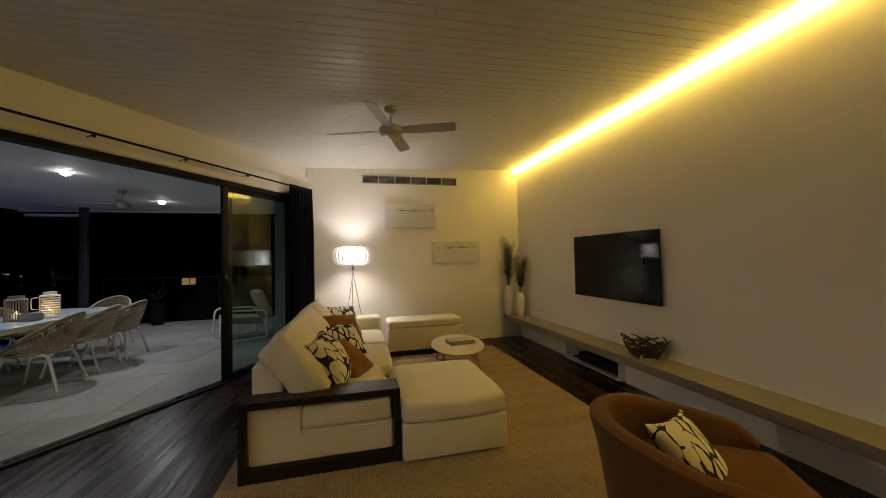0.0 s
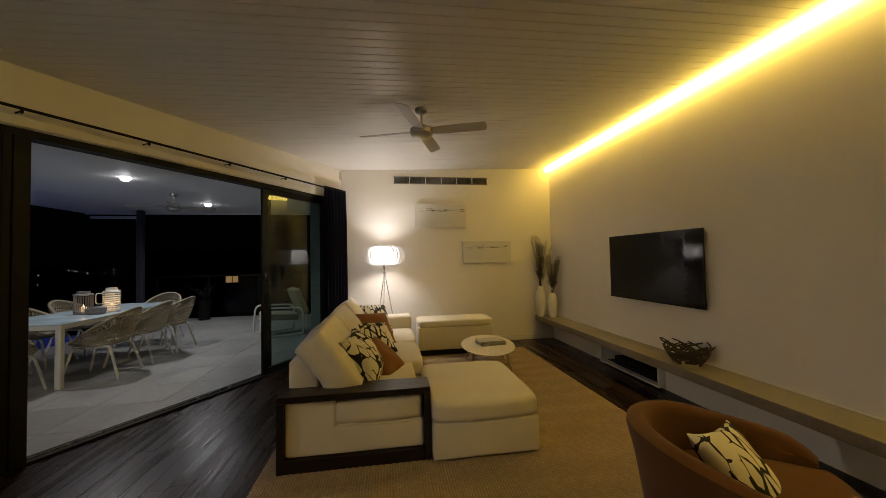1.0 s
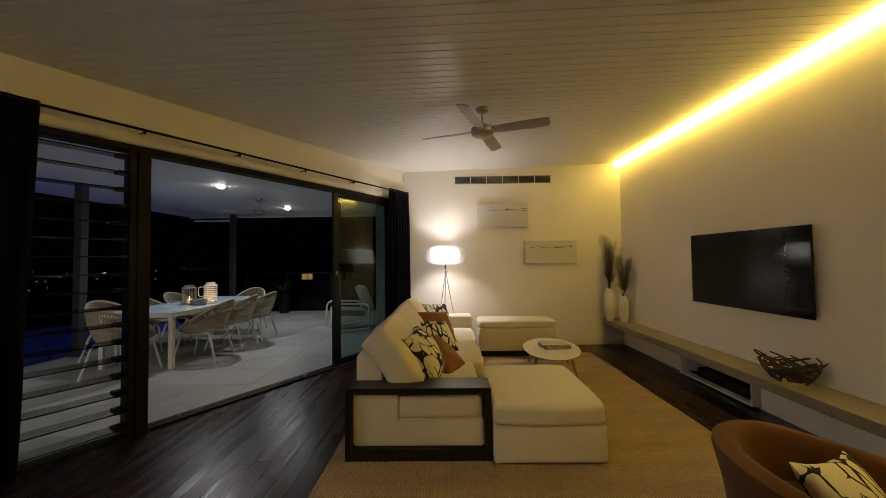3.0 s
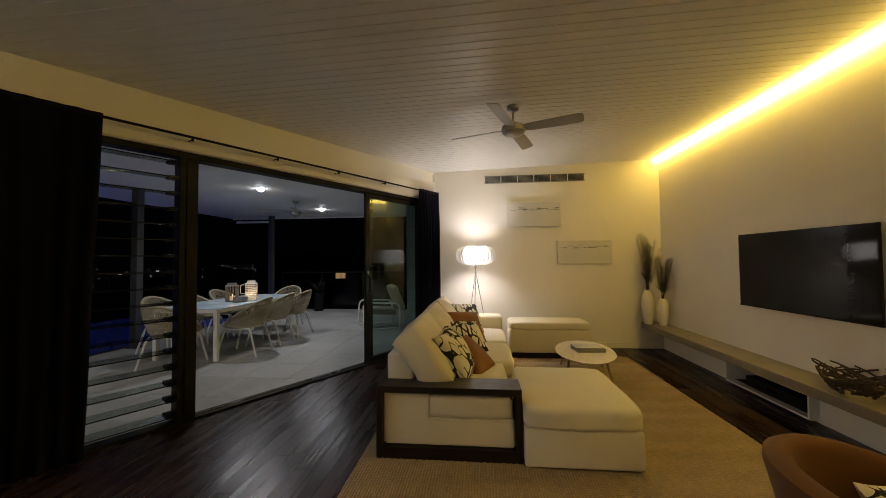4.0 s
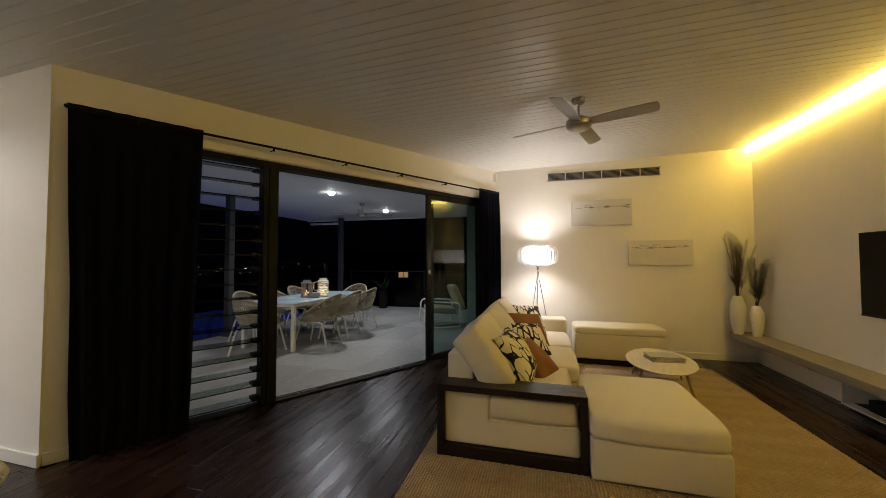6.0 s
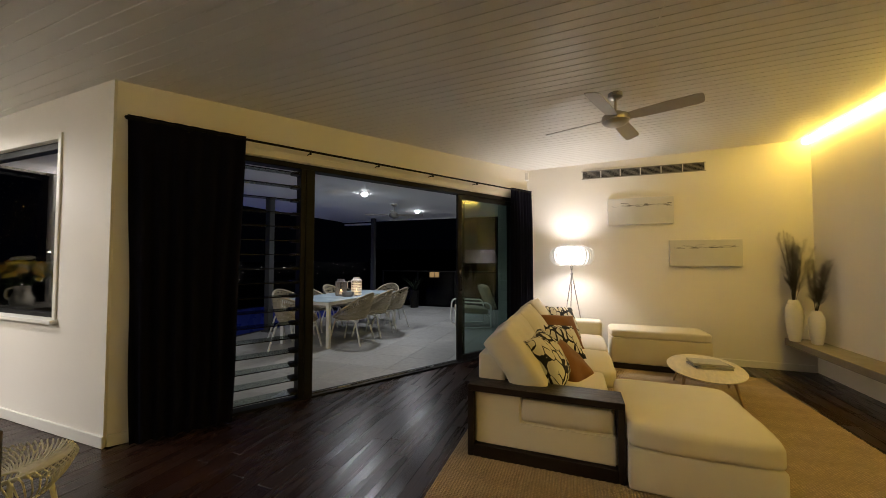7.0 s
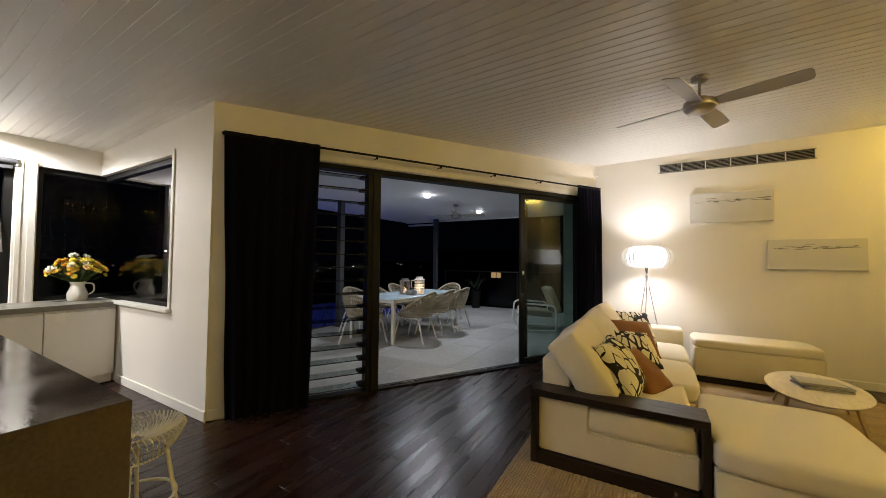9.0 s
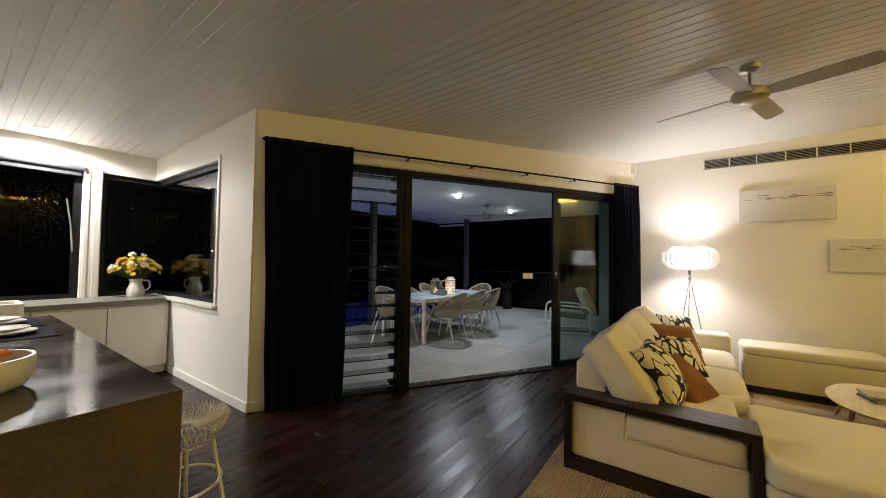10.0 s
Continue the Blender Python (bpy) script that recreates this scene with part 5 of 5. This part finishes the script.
def make_jug():
    j = thing("flower_jug", pose(-5.68, 1.395, 0.906), "white ceramic jug of yellow and orange flowers", "flowers")
    part("jug", lathe([(0, 0), (0.075, 0), (0.088, 0.03), (0.085, 0.09), (0.062, 0.15), (0.058, 0.18), (0.072, 0.215), (0.066, 0.215), (0.052, 0.18), (0, 0.16)], 28), CERAMIC, j, smooth=50)
    part("handle", tube(bend([(0.02, 0.055, 0.195), (0.03, 0.125, 0.195), (0.03, 0.135, 0.10), (0.02, 0.08, 0.06)], 0.05, 6), 0.009, 8), CERAMIC, j, smooth=60)
    rr = random.Random(2)
    stems = bmesh.new()
    blooms = []
    for k in range(92):
        a, r = rr.uniform(0, 6.28), 0.25 * math.sqrt(rr.random())
        z = 0.31 + 0.17 * (1 - (r / 0.25) ** 2) + rr.uniform(-0.045, 0.03)
        p = Vector((math.cos(a) * r * 0.62, math.sin(a) * r, z))
        tube([(0, 0, 0.17), p * 0.5 + Vector((0, 0, 0.1)), p], 0.0025, 4, stems)
        blooms.append((p, rr.choice(("Y", "Y", "Y", "O", "O", "W")), rr.uniform(0.026, 0.044)))
    for dy, dx, z in ((-0.05, 0.02, 0.51), (0.06, 0.0, 0.495), (-0.02, -0.06, 0.50), (-0.23, 0.05, 0.36)):
        blooms.append((Vector((dx, dy, z)), "W", 0.046))
        tube([(0, 0, 0.17), (dx * 0.6, dy * 0.6, 0.36), (dx, dy, z)], 0.0025, 4, stems)
    part("stems", stems, GREEN, j)
    for p, kind, size in blooms:
        bm = bmesh.new()
        up = Vector((p.x, p.y, 0.12)).normalized()
        m = axes(p, up.orthogonal(), up.cross(up.orthogonal()))
        for ring, (n, tilt) in enumerate(((8, 0.25), (6, 0.8))):
            for i in range(n):
                a = i * 2 * math.pi / n + ring * 0.4
                d = Vector((math.cos(a), math.sin(a), 0))
                s = Vector((-d.y, d.x, 0)) * size * 0.34
                q0, q1, q2 = Vector((0, 0, 0)), d * size * 0.6 + Vector((0, 0, size * tilt * 0.5)), d * size * (1 - 0.3 * ring) + Vector((0, 0, size * tilt))
                v = [bm.verts.new(q) for q in (q0, q1 - s, q2, q1 + s)]
                bm.faces.new(v)
        bm.transform(m)
        part("bloom", bm, {"Y": YELLOW, "O": ORANGE, "W": PALE}[kind], j)
    leaves = bmesh.new()
    for k in range(90):
        a, r = rr.uniform(0, 6.28), rr.uniform(0.05, 0.22)
        p = Vector((math.cos(a) * r * 0.6, math.sin(a) * r, rr.uniform(0.22, 0.40)))
        d = Vector((math.cos(a) * 0.6, math.sin(a), rr.uniform(-0.3, 0.5))).normalized() * 0.07
        s = d.cross(Vector((0, 0, 1))).normalized() * 0.012
        v = [leaves.verts.new(q) for q in (p, p + d * 0.5 - s, p + d, p + d * 0.5 + s)]
        leaves.faces.new(v)
    part("leaves", leaves, GREEN, j)


make_jug()
sk = thing("butler_sink", pose(-5.40, 0.22, 0.905), "white ceramic butler sink set in the worktop", "sink")
bm = box(-0.22, 0.225, 0.20, 0.235, -0.12, 0.035, 0.004, 1)
box(-0.22, 0.225, -0.235, -0.20, -0.12, 0.035, 0.004, 1, bm=bm)
box(0.19, 0.225, -0.20, 0.20, -0.12, 0.035, 0.004, 1, bm=bm)
box(-0.22, -0.185, -0.20, 0.20, -0.12, 0.035, 0.004, 1, bm=bm)
part("basin", bm, CERAMIC, sk)
part("bottom", box(-0.185, 0.19, -0.20, 0.20, -0.04, -0.02), CERAMIC, sk)


def make_fruit_bowl():
    b = thing("vegetable_bowl", pose(-2.08, 0.06, 0.906), "cream ceramic bowl filled with carrots", "bowl")
    part("bowl", lathe([(0, 0), (0.10, 0), (0.140, 0.018), (0.160, 0.055), (0.164, 0.095), (0.158, 0.122), (0.148, 0.122), (0.153, 0.095), (0.148, 0.06), (0.12, 0.03), (0, 0.02)], 36), CERAMIC, b, smooth=50)
    rr = random.Random(3)
    for k in range(9):
        a = rr.uniform(-0.5, 0.5) + (math.pi / 2)
        c = Vector((rr.uniform(-0.07, 0.07), rr.uniform(-0.03, 0.03), 0.100 + 0.012 * (k % 4)))
        d = Vector((math.cos(a), math.sin(a), rr.uniform(-0.1, 0.15))) * 0.075
        part("carrot", tube([c - d, c - d * 0.8, c, c + d * 0.8, c + d], [0.010, 0.018, 0.017, 0.010, 0.004], 9), CARROT, b, smooth=60)
    part("leaf", tube([(0.02, -0.08, 0.11), (0.03, -0.12, 0.13), (0.05, -0.15, 0.12)], [0.012, 0.010, 0.004], 6), GREEN, b)


make_fruit_bowl()
for x, n in ((-3.42, 2), (-3.95, 2)):
    mt = thing("placemat", pose(x, 0.26, 0.906), "dark woven placemat on the island", "placemat", "placemats")
    part("mat", box(-0.22, 0.22, -0.17, 0.17, 0, 0.004, 0.001, 1), CURTAIN, mt)
    for k, (r, z) in enumerate(((0.145, 0.0045), (0.115, 0.026))):
        pl = thing("plate", pose(x - 0.02, 0.22, 0.906 + z), "white ceramic plate stacked on a placemat", "plate", "plates")
        part("dish", lathe([(0, 0), (r * 0.6, 0), (r * 0.9, 0.012), (r, 0.020), (r * 0.99, 0.023), (r * 0.86, 0.015), (r * 0.55, 0.005), (0, 0.005)], 36), CERAMIC, pl, smooth=50)
# roller blind over the kitchen window
rb = thing("roller_blind", pose(X_KIT + 0.03, 0.09, WIN_TOP), "dark rolled-up window blind", "blind")
part("roll", tube([(0.0, -0.82, 0.0), (0.0, 0.84, 0.0)], 0.035, 14), BLIND, rb, smooth=50)
part("bracket", box(-0.03, 0.02, 0.84, 0.852, -0.045, 0.045, 0.002, 1), TRIM, rb)
part("bottom_bar", box(-0.008, 0.008, -0.80, 0.82, -0.085, -0.06, 0.003, 1), BLIND, rb)
part("drop", box(-0.0015, 0.0015, -0.80, 0.82, -0.06, -0.01), BLIND, rb)

# Only the first is seen; the other two are added to light the kitchen.
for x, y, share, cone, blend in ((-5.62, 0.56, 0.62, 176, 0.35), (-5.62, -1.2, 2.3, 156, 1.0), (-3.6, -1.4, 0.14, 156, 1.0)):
    downlight(x, y, ceiling_z(x) - 0.002, DISC_WARM, KITCHEN_WATTS * share, KITCHEN_COLOUR, "round kitchen ceiling downlight, in a row of one seen and two added", cone, 0.008, blend)

# ---- floor boards and deck tiles ----
rnd = random.Random(5)
rest = bmesh.new()
count = 0
W = 0.125
x = -5.25
while x < X_TV - 0.01:
    x1 = min(x + W, X_TV)
    y = -3.0 - rnd.random() * 1.2
    while y < Y_BACK:
        y1 = y + rnd.choice((0.7, 1.0, 1.3, 1.7))
        poly = [Vector((x + 0.0018, max(y, -2.99) + 0.001)), Vector((x1 - 0.0018, max(y, -2.99) + 0.001)),
                Vector((x1 - 0.0018, min(y1, Y_BACK) - 0.001)), Vector((x + 0.0018, min(y1, Y_BACK) - 0.001))]
        y = y1
        if poly[2].y - poly[1].y < 0.02:
            continue
        if x < CORNER[0]:
            poly = clipped(poly, Vector((0, Y_RET)), Vector((0, 1)), 0.0)
        else:
            poly = clipped(poly, A_LINE, N_LINE, 0.018)
        if len(poly) < 3:
            continue
        cx = sum(q.x for q in poly) / len(poly)
        cy = sum(q.y for q in poly) / len(poly)
        lift = rnd.uniform(-0.0006, 0.0006)
        if count < 300 and ((-3.6 < cx < -0.7 and cy > 0.6) or (cx > 2.0 and cy > 1.5)):
            part("plank", slab([q - Vector((cx, cy)) for q in poly], -0.018, lift, 0.0012), PLANK, floor_ob).location = (cx, cy, 0)
            count += 1
        else:
            join(rest, slab(poly, -0.018, lift, 0.0012))
    x += W
ob = part("floor_boards", rest, PLANK, floor_ob)
ob["kind"] = "stuff"

T = 0.6
for i in range(-11, 2):
    for j in range(3, 18):
        x, y = i * T + 0.1, j * T - 0.1
        poly = [Vector((x, y)), Vector((x + T - 0.004, y)), Vector((x + T - 0.004, y + T - 0.004)), Vector((x, y + T - 0.004))]
        poly = clipped(poly, A_LINE, -N_LINE, -0.155)
        for o, n_, keep in ((Vector((DECK_X0, 0)), Vector((-1, 0)), 0), (Vector((0, DECK_Y1)), Vector((0, 1)), 0),
                            (Vector((0, 1.84)), Vector((0, -1)), 0), (Vector((-0.80, 0)), Vector((1, 0)), 0)):
            poly = clipped(poly, o, n_, keep) if len(poly) > 2 else poly
        if len(poly) < 3:
            continue
        cx = sum(q.x for q in poly) / len(poly)
        cy = sum(q.y for q in poly) / len(poly)
        part("tile", slab([q - Vector((cx, cy)) for q in poly], -0.02, 0.0, 0.001), TILE, deck).location = (cx, cy, -0.004)
